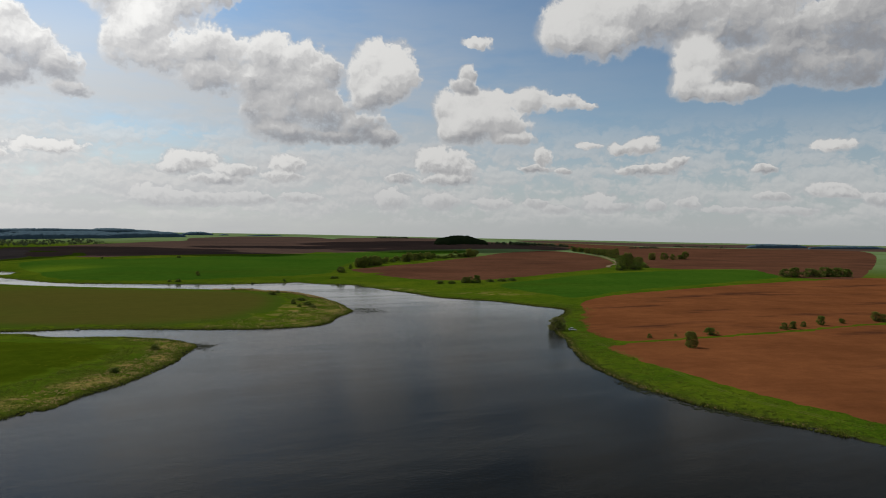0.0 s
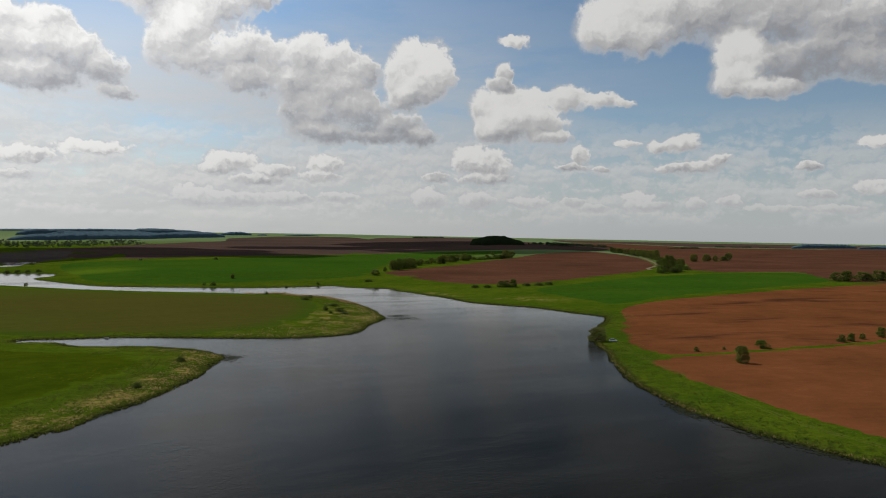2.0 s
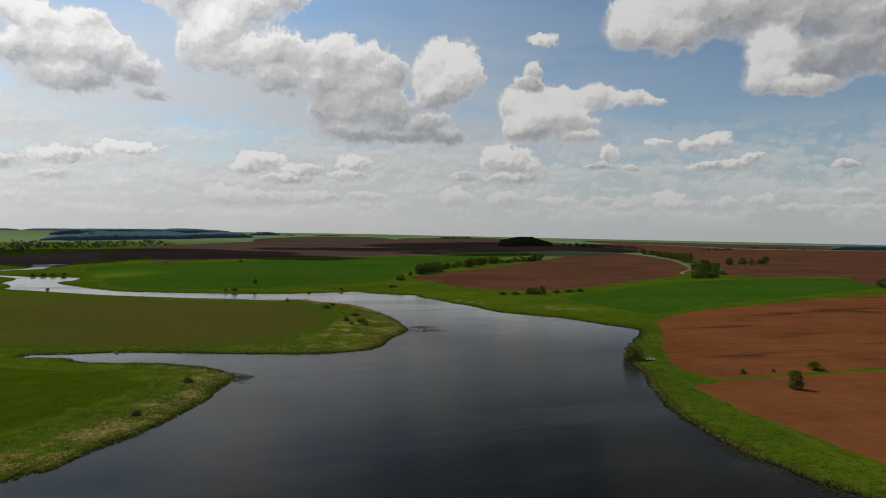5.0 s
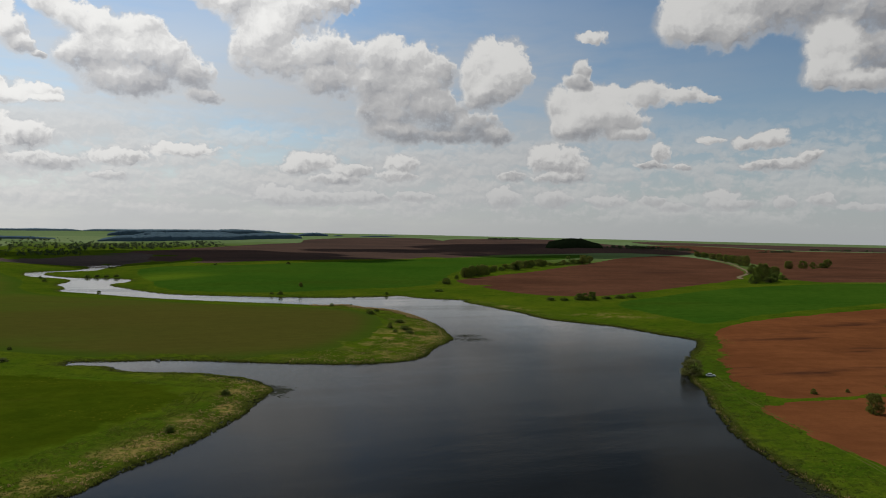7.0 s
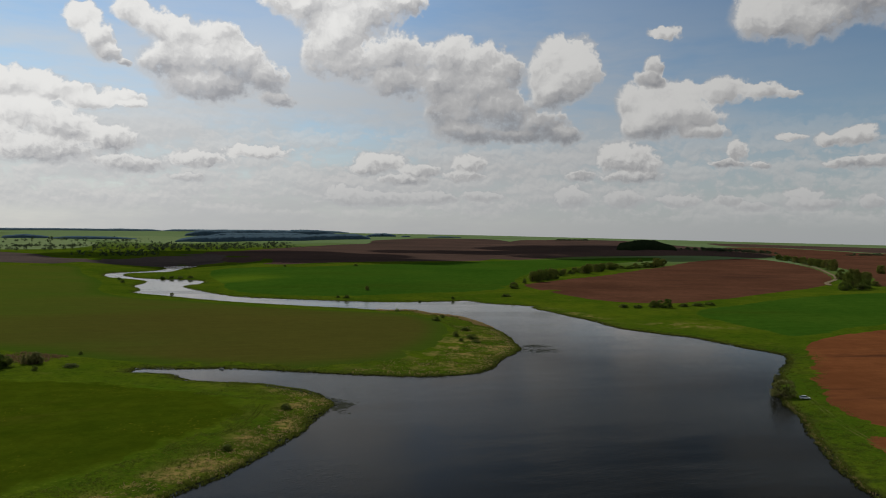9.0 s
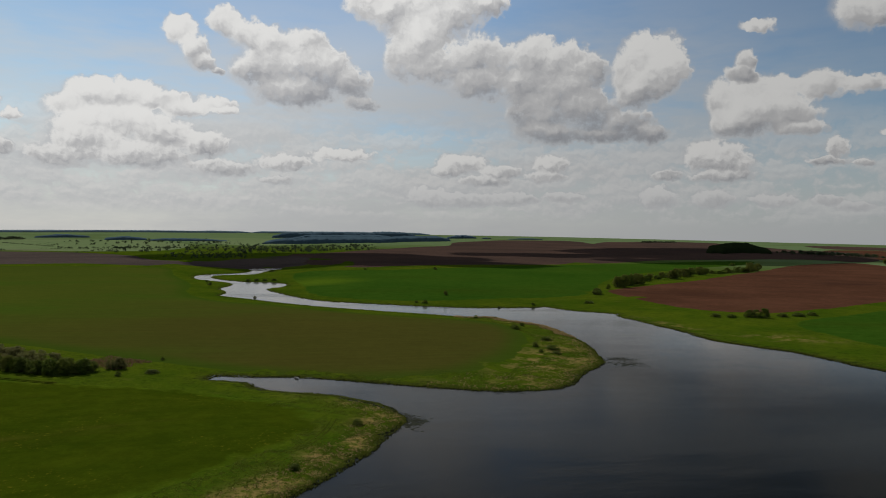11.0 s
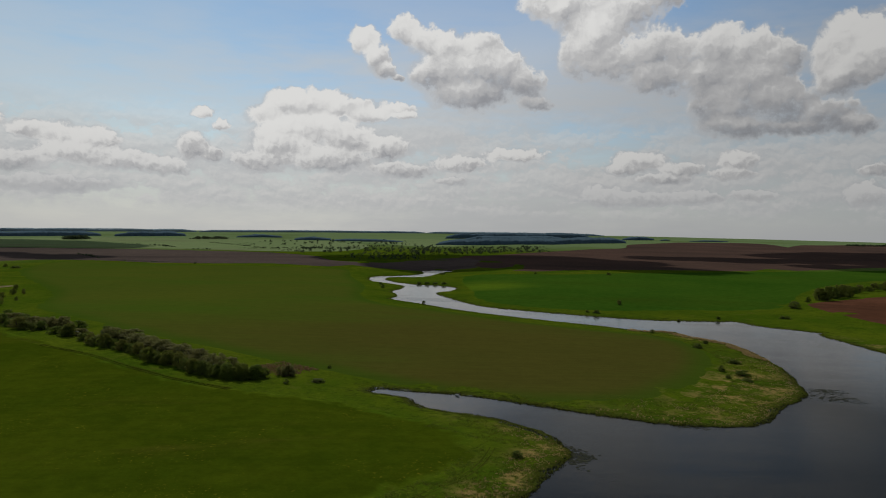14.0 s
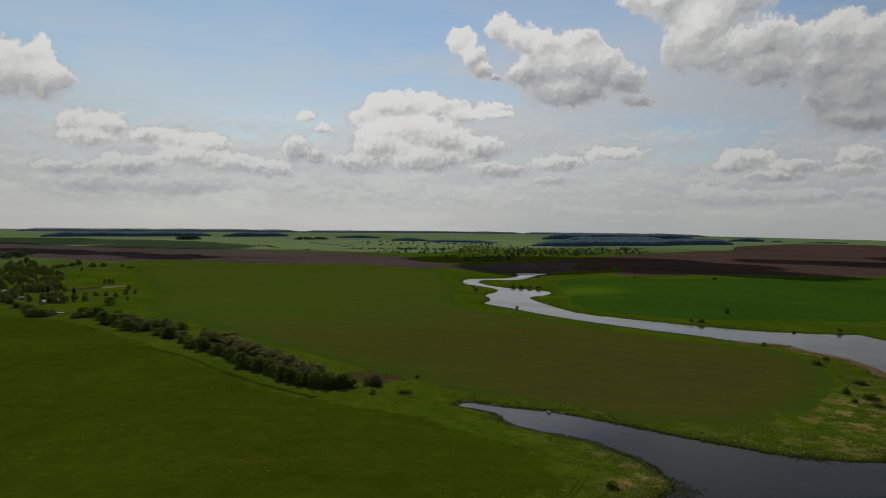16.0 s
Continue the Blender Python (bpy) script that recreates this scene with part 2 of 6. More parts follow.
bank = W.math("MULTIPLY", bank, W.math("MULTIPLY", W.band(height, 0.4, 2.0), W.band(height, 10.5, 5.0)))
bank = W.math("MULTIPLY", bank, W.band(azimuth, -25.0, 40.0, 0.6, 0.85))
pale = W.mix(W.band(W.math("SUBTRACT", heaps, above), -0.18, 0.22), (5.5, 5.6, 5.7, 1), (6.9, 6.85, 6.75, 1))
blue = W.mix(bank, blue, pale)
# broken cloud overhead, as on the rest of the sky
dome = W.vec("SCALE", way)
dome.node.inputs["Scale"].default_value = 1.0
W.feed(dome.node.inputs["Scale"], W.math("DIVIDE", 1.0, W.math("MAXIMUM", xyz.outputs[2], 0.1)))
high = W.noise(dome, 1.1, 6.0, 0.6)
overhead = W.math("MULTIPLY", W.band(high, 0.40, 0.56), W.band(height, 19.0, 25.0))
blue = W.mix(overhead, blue, W.mix(W.band(high, 0.72, 0.48), (2.5, 2.5, 2.5, 1), (4.6, 4.5, 4.4, 1)))
shade = W.mix(W.band(bright, 0.0, 0.5), (3.05, 3.12, 3.35, 1), (5.0, 5.0, 5.05, 1))
shade = W.mix(W.band(bright, 0.42, 1.0), shade, (7.7, 7.65, 7.5, 1))
shade = W.mix(W.band(height, 7.0, 0.5, 0.0, 0.5), shade, (5.7, 5.75, 5.8, 1))
blue = W.mix(halo, blue, (5.1, 5.2, 5.35, 1))
colour = W.mix(W.math("MULTIPLY", opaque, W.band(height, 0.5, 5.0, 0.35, 0.98)), blue, shade)
# the haze scatters forwards: the sky is brighter towards the sun
facing = W.math("MAXIMUM", W.vec("DOT_PRODUCT", way, TO_SUN), 0.0)
forward = W.math("MINIMUM", W.math("MULTIPLY_ADD", W.math("POWER", W.math("DIVIDE", facing, 0.8), 6.0), 0.45, 0.83), 1.27)
glow = W.put("ShaderNodeBackground", i0=colour, i1=W.math("MULTIPLY", forward, 0.1))
wo = wt.nodes.new("ShaderNodeOutputWorld")
wt.links.new(glow.outputs[0], wo.inputs[0])

sun = new("sun", bpy.data.lights.new("sun", "SUN"))
sun.data.energy, sun.data.angle, sun.data.color = 3.1, radians(0.6), (1.0, 0.95, 0.86)
sun.matrix_world = look(TO_SUN * 100, (0, 0, 0))

# ---- materials ----
def material(name, rough=0.95, spec=0.0):
    m = bpy.data.materials.new(name)
    m.use_nodes = True
    n = Net(m.node_tree)
    b = m.node_tree.nodes["Principled BSDF"]
    b.inputs["Roughness"].default_value = rough
    b.inputs["Specular IOR Level"].default_value = spec
    return m, n, b


def position(n):
    return n.put("ShaderNodeNewGeometry").outputs["Position"]


def attribute(n, name):
    a = n.put("ShaderNodeAttribute")
    a.attribute_name = name
    return a.outputs["Fac"]


def turned(n, where, angle, along, across):
    """Coordinates turned by an angle and stretched, for rows and furrows."""
    c, s = math.cos(radians(angle)), math.sin(radians(angle))
    u = n.math("MULTIPLY", n.vec("DOT_PRODUCT", where, (c, s, 0)), along)
    v = n.math("MULTIPLY", n.vec("DOT_PRODUCT", where, (-s, c, 0)), across)
    return n.put("ShaderNodeCombineXYZ", i0=u, i1=v).outputs[0]


def grass_colour(n, where):
    """Rough meadow: two greens in drifts, tufts, and yellowish spots."""
    broad = n.noise(where, 1 / 55, 5.0, 0.6)
    mid = n.noise(where, 1 / 8, 5.0, 0.65)
    col = n.mix(n.band(broad, 0.34, 0.66), (0.047, 0.088, 0.0048, 1), (0.082, 0.114, 0.0070, 1))
    col = n.mix(n.band(mid, 0.46, 0.7, 0.0, 0.42), col, (0.024, 0.048, 0.0040, 1))
    col = n.mix(n.band(n.noise(where, 1 / 3.2, 5.0, 0.7), 0.49, 0.64, 0.0, 0.45), col, (0.024, 0.042, 0.0050, 1))
    col = n.mix(n.band(n.noise(where, 1 / 1.2, 3.0, 0.7), 0.52, 0.68, 0.0, 0.5), col, (0.120, 0.145, 0.0150, 1))
    return n.mix(n.band(n.noise(where, 1 / 21, 5.0, 0.7), 0.58, 0.72, 0.0, 0.55), col, (0.105, 0.115, 0.0170, 1)), mid


def soil_or_crop(name, dark, light, other, patch=90.0, angle=0.0, bumpy=0.35, other_from=0.5, other_to=0.72, row=2.4, verge=4.0, rim=None, rowdark=0.2, mottled=0.25, flowers=False, bare=None):
    """Farmland: two tones in patches, a third in stains, rows of the plough or drill, fine clods, and a ragged grassy verge."""
    m, n, b = material(name)
    where = position(n)
    edge = attribute(n, "edge")
    broad = n.noise(where, 1 / patch, 4.0, 0.55)
    mid = n.noise(where, 1 / 11.0, 4.0, 0.6)
    fine = n.noise(where, 1 / 1.1, 3.0, 0.65)
    streak = n.noise(turned(n, where, angle, 1 / 160, 1 / 9.0), 1.0, 4.0, 0.6)
    rows = n.noise(turned(n, where, angle, 1 / 60, 1 / row), 1.0, 2.0, 0.5)
    stain = n.noise(turned(n, where, angle + 8, 1 / (patch * 2.2), 1 / (patch * 0.7)), 1.0, 5.0, 0.6)
    tone = n.math("MULTIPLY_ADD", broad, 0.55, n.math("MULTIPLY_ADD", streak, 0.2, n.math("MULTIPLY", mid, 0.25)))
    col = n.mix(n.band(tone, 0.36, 0.64), (*dark, 1), (*light, 1))
    col = n.mix(n.band(stain, other_from, other_to), col, (*other, 1))
    if bare:
        gone = n.math("MULTIPLY_ADD", n.math("SUBTRACT", n.math("MULTIPLY_ADD", streak, 0.5, n.math("MULTIPLY", stain, 0.5)), 0.5), bare[2] * 1.2, n.vec("DISTANCE", n.vec("MULTIPLY", where, (1, 1, 0)), bare[0]))
        col = n.mix(n.band(gone, bare[2], bare[1], 0.0, bare[4]), col, (*bare[3], 1))
    mottle = n.noise(where, 1 / 7.0, 7.0, 0.72)
    col = n.mix(n.band(mottle, 0.40, 0.64, 0.0, mottled), col, n.mix(1.0, col, (0.42, 0.46, 0.42, 1), "MULTIPLY"))
    col = n.mix(n.band(mottle, 0.44, 0.30, 0.0, mottled * 0.7), col, n.mix(1.0, col, (1.5, 1.45, 1.4, 1), "MULTIPLY"))
    if flowers:
        drift = n.math("MULTIPLY", n.band(n.noise(where, 1 / 1.3, 3.0, 0.7), 0.60, 0.72), n.band(n.noise(where, 1 / 34, 4.0, 0.6), 0.46, 0.66))
        col = n.mix(n.math("MULTIPLY", drift, 0.7), col, (0.24, 0.20, 0.02, 1))
    if rim:
        col = n.mix(n.band(n.math("MULTIPLY_ADD", broad, 30.0, edge), 40.0, 18.0, 0.0, 0.75), col, (*rim, 1))
    col = n.mix(n.math("MULTIPLY", fine, 0.45), col, n.mix(1.0, col, (0.5, 0.5, 0.5, 1), "MULTIPLY"))
    col = n.mix(n.band(rows, 0.38, 0.62, 0.0, rowdark), col, n.mix(1.0, col, (0.6, 0.62, 0.6, 1), "MULTIPLY"))
    grass, _ = grass_colour(n, where)
    ragged = n.math("MULTIPLY_ADD", n.math("SUBTRACT", mid, 0.5), verge * 2.6, edge)
    col = n.mix(n.band(ragged, verge * 0.1, verge), grass, col)
    n.feed(b.inputs["Base Color"], col)
    bump = n.put("ShaderNodeBump", Strength=bumpy, Distance=0.35)
    n.feed(bump.inputs["Height"], n.math("ADD", n.math("MULTIPLY", fine, 0.7), rows))
    n.feed(b.inputs["Normal"], bump)
    return m


def meadow_material():
    m, n, b = material("meadow grass")
    where = position(n)
    shore, dryness = attribute(n, "shore"), attribute(n, "dry")
    fine = n.noise(where, 1 / 0.9, 3.0, 0.7)
    col, mid = grass_colour(n, where)
    dry = n.math("MULTIPLY", n.band(n.noise(where, 1 / 17, 6.0, 0.68), 0.47, 0.56), dryness)
    dry = n.math("MULTIPLY", dry, n.band(n.noise(where, 1 / 3.0, 4.0, 0.7), 0.62, 0.44, 0.25, 1.0))
    col = n.mix(dry, col, (0.27, 0.195, 0.066, 1))
    # beyond 500 m from the shore the grass pales: distance haze put into the colour
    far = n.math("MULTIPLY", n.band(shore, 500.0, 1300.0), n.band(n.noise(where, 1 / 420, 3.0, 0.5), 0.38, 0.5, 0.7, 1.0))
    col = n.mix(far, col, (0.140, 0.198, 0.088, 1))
    clump = n.math("MULTIPLY", n.band(n.noise(where, 1 / 4.5, 5.0, 0.7), 0.50, 0.60), n.band(shore, 16.0, 3.0, 0.0, 0.75))
    col = n.mix(clump, col, (0.022, 0.034, 0.006, 1))
    sedge = n.band(n.math("MULTIPLY_ADD", mid, 6.0, shore), 8.0, 4.0, 0.0, 0.6)
    col = n.mix(sedge, col, (0.052, 0.062, 0.012, 1))
    col = n.mix(n.band(shore, 0.9, 0.1), col, (0.018, 0.018, 0.010, 1))
    col = n.mix(n.math("MULTIPLY", fine, 0.55), col, n.mix(1.0, col, (0.45, 0.5, 0.45, 1), "MULTIPLY"))
    n.feed(b.inputs["Base Color"], col)
    bump = n.put("ShaderNodeBump", Strength=0.6, Distance=0.6)
    n.feed(bump.inputs["Height"], n.math("ADD", fine, n.math("MULTIPLY", mid, 2.0)))
    n.feed(b.inputs["Normal"], bump)
    return m


def water_material():
    m, n, b = material("lake water", 0.06, 0.5)
    where = position(n)
    calm = n.noise(turned(n, where, 28, 1 / 210, 1 / 55), 1.0, 5.0, 0.62)
    # open water is ruffled by the wind, river and inlet lie calm
    spot = n.put("ShaderNodeSeparateXYZ", i0=where)
    sheltered = n.math("MAXIMUM", n.band(spot.outputs[1], 430.0, 700.0), n.band(spot.outputs[0], -125.0, -210.0))
    sheltered = n.math("MAXIMUM", sheltered, n.math("MULTIPLY", n.band(spot.outputs[1], 520.0, 400.0), n.band(spot.outputs[0], 10.0, -85.0, 0.0, 0.28)))
    n.feed(b.inputs["IOR"], n.math("MULTIPLY_ADD", sheltered, 0.25, n.band(calm, 0.36, 0.66, 1.064, 1.090)))
    b.inputs["Specular Tint"].default_value = (1.0, 0.88, 0.58, 1)
    ripple = n.noise(turned(n, where, 25, 1 / 1.5, 1 / 0.9), 1.0, 4.0, 0.65)
    chop = n.noise(turned(n, where, 40, 1 / 9, 1 / 4), 1.0, 3.0, 0.5)
    n.feed(b.inputs["Base Color"], n.mix(n.band(calm, 0.35, 0.7), (0.005, 0.005, 0.0036, 1), (0.007, 0.007, 0.005, 1)))
    n.feed(b.inputs["Roughness"], n.band(calm, 0.44, 0.62, 0.05, 0.16))
    bump = n.put("ShaderNodeBump", Distance=0.13)
    n.feed(bump.inputs["Strength"], n.math("MULTIPLY", n.band(calm, 0.44, 0.6, 0.35, 0.8), n.math("MULTIPLY_ADD", sheltered, -0.75, 1.0)))
    n.feed(bump.inputs["Height"], n.math("ADD", ripple, n.math("MULTIPLY", chop, 0.9)))
    n.feed(b.inputs["Normal"], bump)
    return m


def leaf_material(name, dark, light, warm, through=0.25):
    """Foliage: each tree and each leaf a little different; light shines through."""
    m, n, b = material(name, 0.7, 0.04)
    own = n.put("ShaderNodeObjectInfo").outputs["Random"]
    leaf = n.put("ShaderNodeNewGeometry").outputs["Random Per Island"]
    col = n.mix(leaf, (*dark, 1), (*light, 1))
    col = n.mix(n.math("MULTIPLY", own, 0.4), col, (*warm, 1))
    n.feed(b.inputs["Base Color"], col)
    glow = n.put("ShaderNodeBsdfTranslucent")
    n.feed(glow.inputs[0], col)
    both = n.put("ShaderNodeMixShader", i0=through)
    n.feed(both.inputs[1], b)
    n.feed(both.inputs[2], glow)
    n.feed(m.node_tree.nodes["Material Output"].inputs[0], both)
    return m


def plain_material(name, colour, rough=0.6, metal=0.0, grain=0.15, size=3.0, spec=0.3):
    """One colour with worn, dirty drifts."""
    m, n, b = material(name, rough, spec)
    where = n.put("ShaderNodeTexCoord").outputs["Object"]
    worn = n.noise(where, size, 5.0, 0.65)
    col = n.mix(n.math("MULTIPLY", worn, grain * 2), (*colour, 1), (*[c * 0.45 for c in colour], 1))
    n.feed(b.inputs["Base Color"], col)
    b.inputs["Metallic"].default_value = metal
    return m


MEADOW = meadow_material()
WATER = water_material()
PLOUGHED = soil_or_crop("ploughed red soil", (0.134, 0.049, 0.019), (0.186, 0.069, 0.026), (0.062, 0.026, 0.015), 60, 8, other_from=0.53, other_to=0.68, verge=1.2, rowdark=0.06, mottled=0.2)
PLOUGHED_WEST = soil_or_crop("ploughed grey-brown soil", (0.074, 0.058, 0.051), (0.106, 0.082, 0.071), (0.058, 0.047, 0.042), 240, 35, row=6, other_from=0.48, other_to=0.75, verge=8)
PLOUGHED_MIDDLE = soil_or_crop("ploughed dark brown soil", (0.084, 0.038, 0.022), (0.122, 0.055, 0.032), (0.058, 0.029, 0.019), 110, 12, row=4, other_from=0.5, other_to=0.76, verge=3, rowdark=0.1, mottled=0.25)
# green crop lightened beyond its own tone; the haze over far fields is painted in
HAZY_CROP = soil_or_crop("far green crop with haze in its colour", (0.165, 0.225, 0.098), (0.190, 0.250, 0.112), (0.170, 0.190, 0.098), 300, 30, row=8, verge=10)
PLOUGHED_FAR = soil_or_crop("ploughed brown soil", (0.066, 0.045, 0.037), (0.098, 0.061, 0.048), (0.052, 0.038, 0.033), 260, 20, row=6, other_from=0.5, other_to=0.8, verge=8)
SPROUTING = soil_or_crop("sprouting crop over brown soil", (0.063, 0.088, 0.011), (0.076, 0.096, 0.012), (0.058, 0.098, 0.010), 150, 30, other_from=0.44, other_to=0.72, verge=2.6, rim=(0.042, 0.084, 0.007), rowdark=0.2, mottled=0.14, bare=((-215, 510, 0), 40, 380, (0.074, 0.056, 0.015), 0.62))
PASTURE = soil_or_crop("green pasture", (0.038, 0.062, 0.003), (0.054, 0.076, 0.004), (0.080, 0.078, 0.010), 60, 40, other_from=0.56, other_to=0.85, verge=9, rowdark=0.1, mottled=0.28, flowers=True)
WHEAT = soil_or_crop("young wheat", (0.030, 0.080, 0.007), (0.046, 0.100, 0.009), (0.040, 0.074, 0.007), 160, 15, other_from=0.5, other_to=0.78, verge=5, bare=((-500, 895, 0), 10, 85, (0.105, 0.165, 0.011), 0.7))
GARDEN_SOIL = soil_or_crop("dug garden soil", (0.05, 0.035, 0.025), (0.07, 0.05, 0.03), (0.05, 0.05, 0.02), 20, 10, verge=2)
DUST = soil_or_crop("pale dust of a track", (0.19, 0.15, 0.095), (0.24, 0.19, 0.12), (0.15, 0.13, 0.07), 30, 10, verge=0.7)
RUT = soil_or_crop("worn grass of wheel ruts", (0.038, 0.052, 0.005), (0.052, 0.060, 0.008), (0.044, 0.048, 0.008), 20, 10, verge=0.5)
PALE_RUT = soil_or_crop("pale grass of wheel ruts", (0.085, 0.095, 0.022), (0.11, 0.11, 0.03), (0.07, 0.09, 0.015), 20, 10, verge=0.5)
LEAF = leaf_material("olive green leaves", (0.080, 0.112, 0.018), (0.170, 0.200, 0.036), (0.200, 0.165, 0.050), 0.5)
SHRUB_LEAF = leaf_material("bush leaves", (0.052, 0.092, 0.012), (0.135, 0.178, 0.028), (0.150, 0.148, 0.046), 0.48)
WILLOW_LEAF = leaf_material("willow leaves", (0.120, 0.128, 0.038), (0.230, 0.228, 0.075), (0.200, 0.172, 0.078), 0.48)
SPRUCE_LEAF = leaf_material("spruce needles", (0.006, 0.012, 0.005), (0.014, 0.022, 0.009), (0.012, 0.018, 0.008), 0.05)
WOOD_LEAF = leaf_material("leaves of a far wood", (0.042, 0.066, 0.034), (0.090, 0.115, 0.052), (0.098, 0.106, 0.056), 0.35)
# the next two canopies carry distance haze in their base colour: bluer, then paler
HAZE_LEAF = plain_material("far forest canopy with blue haze in its colour", (0.068, 0.108, 0.138), 1.0, 0, 0.2, 0.03, 0.0)
PALE_HAZE_LEAF = plain_material("farthest forest canopy with pale haze in its colour", (0.19, 0.25, 0.285), 1.0, 0, 0.2, 0.03, 0.0)
DARK_CANOPY = plain_material("dark canopy of a wood", (0.020, 0.030, 0.012), 1.0, 0, 0.35, 0.06, 0.0)
REED_GREEN = leaf_material("green sedge", (0.070, 0.100, 0.012), (0.140, 0.168, 0.022), (0.13, 0.135, 0.03), 0.5)
REED_DRY = leaf_material("dry reed", (0.26, 0.19, 0.075), (0.42, 0.31, 0.14), (0.34, 0.25, 0.11), 0.5)
SEDGE_DARK = leaf_material("dark wet sedge", (0.026, 0.034, 0.008), (0.055, 0.062, 0.014), (0.05, 0.05, 0.016), 0.3)
REED_RUSSET = leaf_material("russet reed", (0.15, 0.10, 0.045), (0.24, 0.16, 0.08), (0.20, 0.14, 0.07), 0.4)
WEED = leaf_material("floating water weed", (0.010, 0.012, 0.006), (0.026, 0.03, 0.012), (0.02, 0.022, 0.01), 0.0)
BARK = plain_material("grey-brown bark", (0.075, 0.058, 0.042), 0.9, 0, 0.4, 2.0, 0.1)
CLOUD = plain_material("cloud", (0.8, 0.8, 0.8), 1.0, 0, 0.05, 0.002, 0.0)

# ---- the lie of the land ----
def closed_curve(pts, steps=4, wobble=0.0, seed=0):
    """A smooth closed line through the points (Catmull-Rom), with a small natural waver."""
    rng = np.random.RandomState(seed)
    p = np.array(pts, float)
    out = []
    n = len(p)
    for i in range(n):
        a, b, c, d = p[i - 1], p[i], p[(i + 1) % n], p[(i + 2) % n]
        length = np.linalg.norm(c - b)
        k = max(2, min(12, int(length / 5) + 1)) if steps == 0 else steps
        for j in range(k):
            t = j / k
            q = 0.5 * (2 * b + (c - a) * t + (2 * a - 5 * b + 4 * c - d) * t * t + (3 * b - a - 3 * c + d) * t ** 3)
            out.append(q + rng.uniform(-wobble, wobble, 2) * min(1, length / 20))
    return np.array(out)


EAST_SHORE = [(220, -40), (165, 90), (118, 184), (112, 193), (105, 202), (95, 214), (85, 228), (78, 242), (72, 254), (68, 272), (64, 295), (64, 333), (66, 363), (65, 395), (66, 417), (74, 451), (92, 518), (87, 534), (70, 553), (46, 582), (18, 598), (-6, 615), (-25, 648), (-51, 683), (-86, 729)]
NORTH_BANK = [(-89, 745), (-133, 752), (-159, 771), (-173, 757), (-227, 725), (-276, 714), (-336, 709), (-389, 710), (-444, 742), (-506, 789), (-514, 834), (-536, 874), (-572, 886), (-603, 877), (-625, 881), (-657, 892), (-692, 916), (-714, 955), (-694, 978), (-686, 1010), (-708, 1067), (-730, 1122), (-734, 1152), (-763, 1200)]
WEST_BANK = [(-773, 1179), (-788, 1131), (-743, 1080), (-725, 1025), (-733, 992), (-746, 956), (-717, 906), (-682, 874), (-655, 866), (-608, 848), (-582, 820), (-561, 772), (-522, 734), (-501, 698), (-454, 684), (-403, 669), (-358, 660), (-308, 656), (-273, 655), (-240, 655), (-203, 652), (-183, 659), (-159, 643), (-138, 634), (-116, 610), (-89, 563), (-70, 512), (-64, 488), (-69, 452), (-70, 421), (-79, 406), (-98, 394), (-119, 390), (-147, 386), (-177, 384), (-199, 379), (-220, 370)]
INLET_BANK = [(-234, 366), (-234, 355), (-220, 357), (-210, 357), (-204, 351), (-191, 349), (-181, 350), (-172, 352), (-160, 353), (-148, 351), (-138, 349)]
WEST_CAPE = [(-129, 343), (-116, 330), (-115, 320), (-113, 300), (-110, 290), (-111, 272), (-111, 258), (-113, 243), (-116, 230), (-117, 217), (-119, 208), (-125, 199), (-150, 90), (-190, -60), (-150, -300), (30, -420), (200, -280)]
LAKE = closed_curve(EAST_SHORE + NORTH_BANK + WEST_BANK + INLET_BANK + WEST_CAPE, 0, 0.9, 3)


def shore_distance(x, y):
    """Metres to the water's edge: positive on land, negative over water."""
    x, y = np.asarray(x, float), np.asarray(y, float)
    best = np.full(x.shape, 1e9)
    inside = np.zeros(x.shape, bool)
    a, b = LAKE, np.roll(LAKE, -1, 0)
    for (ax, ay), (bx, by) in zip(a, b):
        dx, dy = bx - ax, by - ay
        u = np.clip(((x - ax) * dx + (y - ay) * dy) / (dx * dx + dy * dy + 1e-9), 0, 1)
        best = np.minimum(best, (x - ax - u * dx) ** 2 + (y - ay - u * dy) ** 2)
        if ay != by:
            inside ^= ((ay > y) != (by > y)) & (x < dx * (y - ay) / dy + ax)
    return np.sqrt(best) * np.where(inside, -1, 1)


HEADING = [-180, -90, -32, -12, 5, 15, 32, 42, 60, 74, 100, 180]
RIDGE = [25, 28, 28, 33, 42, 47, 44, 35, 20, 7, 14, 25]


def rise(x, y):
    """The wide valley sides: height far from the water."""
    r = np.hypot(x, y - 60)
    az = np.degrees(np.arctan2(-x, y - 60))
    top = sum(np.interp((az + s + 180) % 360 - 180, HEADING, RIDGE) for s in (-9, -3, 3, 9)) / 4
    q = np.clip(r / 4250, 0, 2)
    shape = np.where(q < 1, q ** 1.35, 1 - 0.9 * (q - 1) ** 2)
    roll = 1.6 * np.sin(x / 310 + 1.3) * np.sin(y / 270 + 0.4) * np.clip((r - 700) / 1500, 0, 1)
    hill = 15 * np.exp(-((x + 10) ** 2 / 320 ** 2 + (y - 2300) ** 2 / 260 ** 2))
    return top * shape + roll + hill


def land(x, y, d=None):
    """Height of the ground over the water level."""
    x, y = np.asarray(x, float), np.asarray(y, float)
    d = shore_distance(x, y) if d is None else d
    bank = np.where(d > 0, 0.45 * (1 - np.exp(-d / 1.5)) + 2.0 * (1 - np.exp(-d / 55)), np.clip(d * 0.2, -1.5, 0))
    return bank + rise(x, y) * np.clip(d / 120, 0, 1)

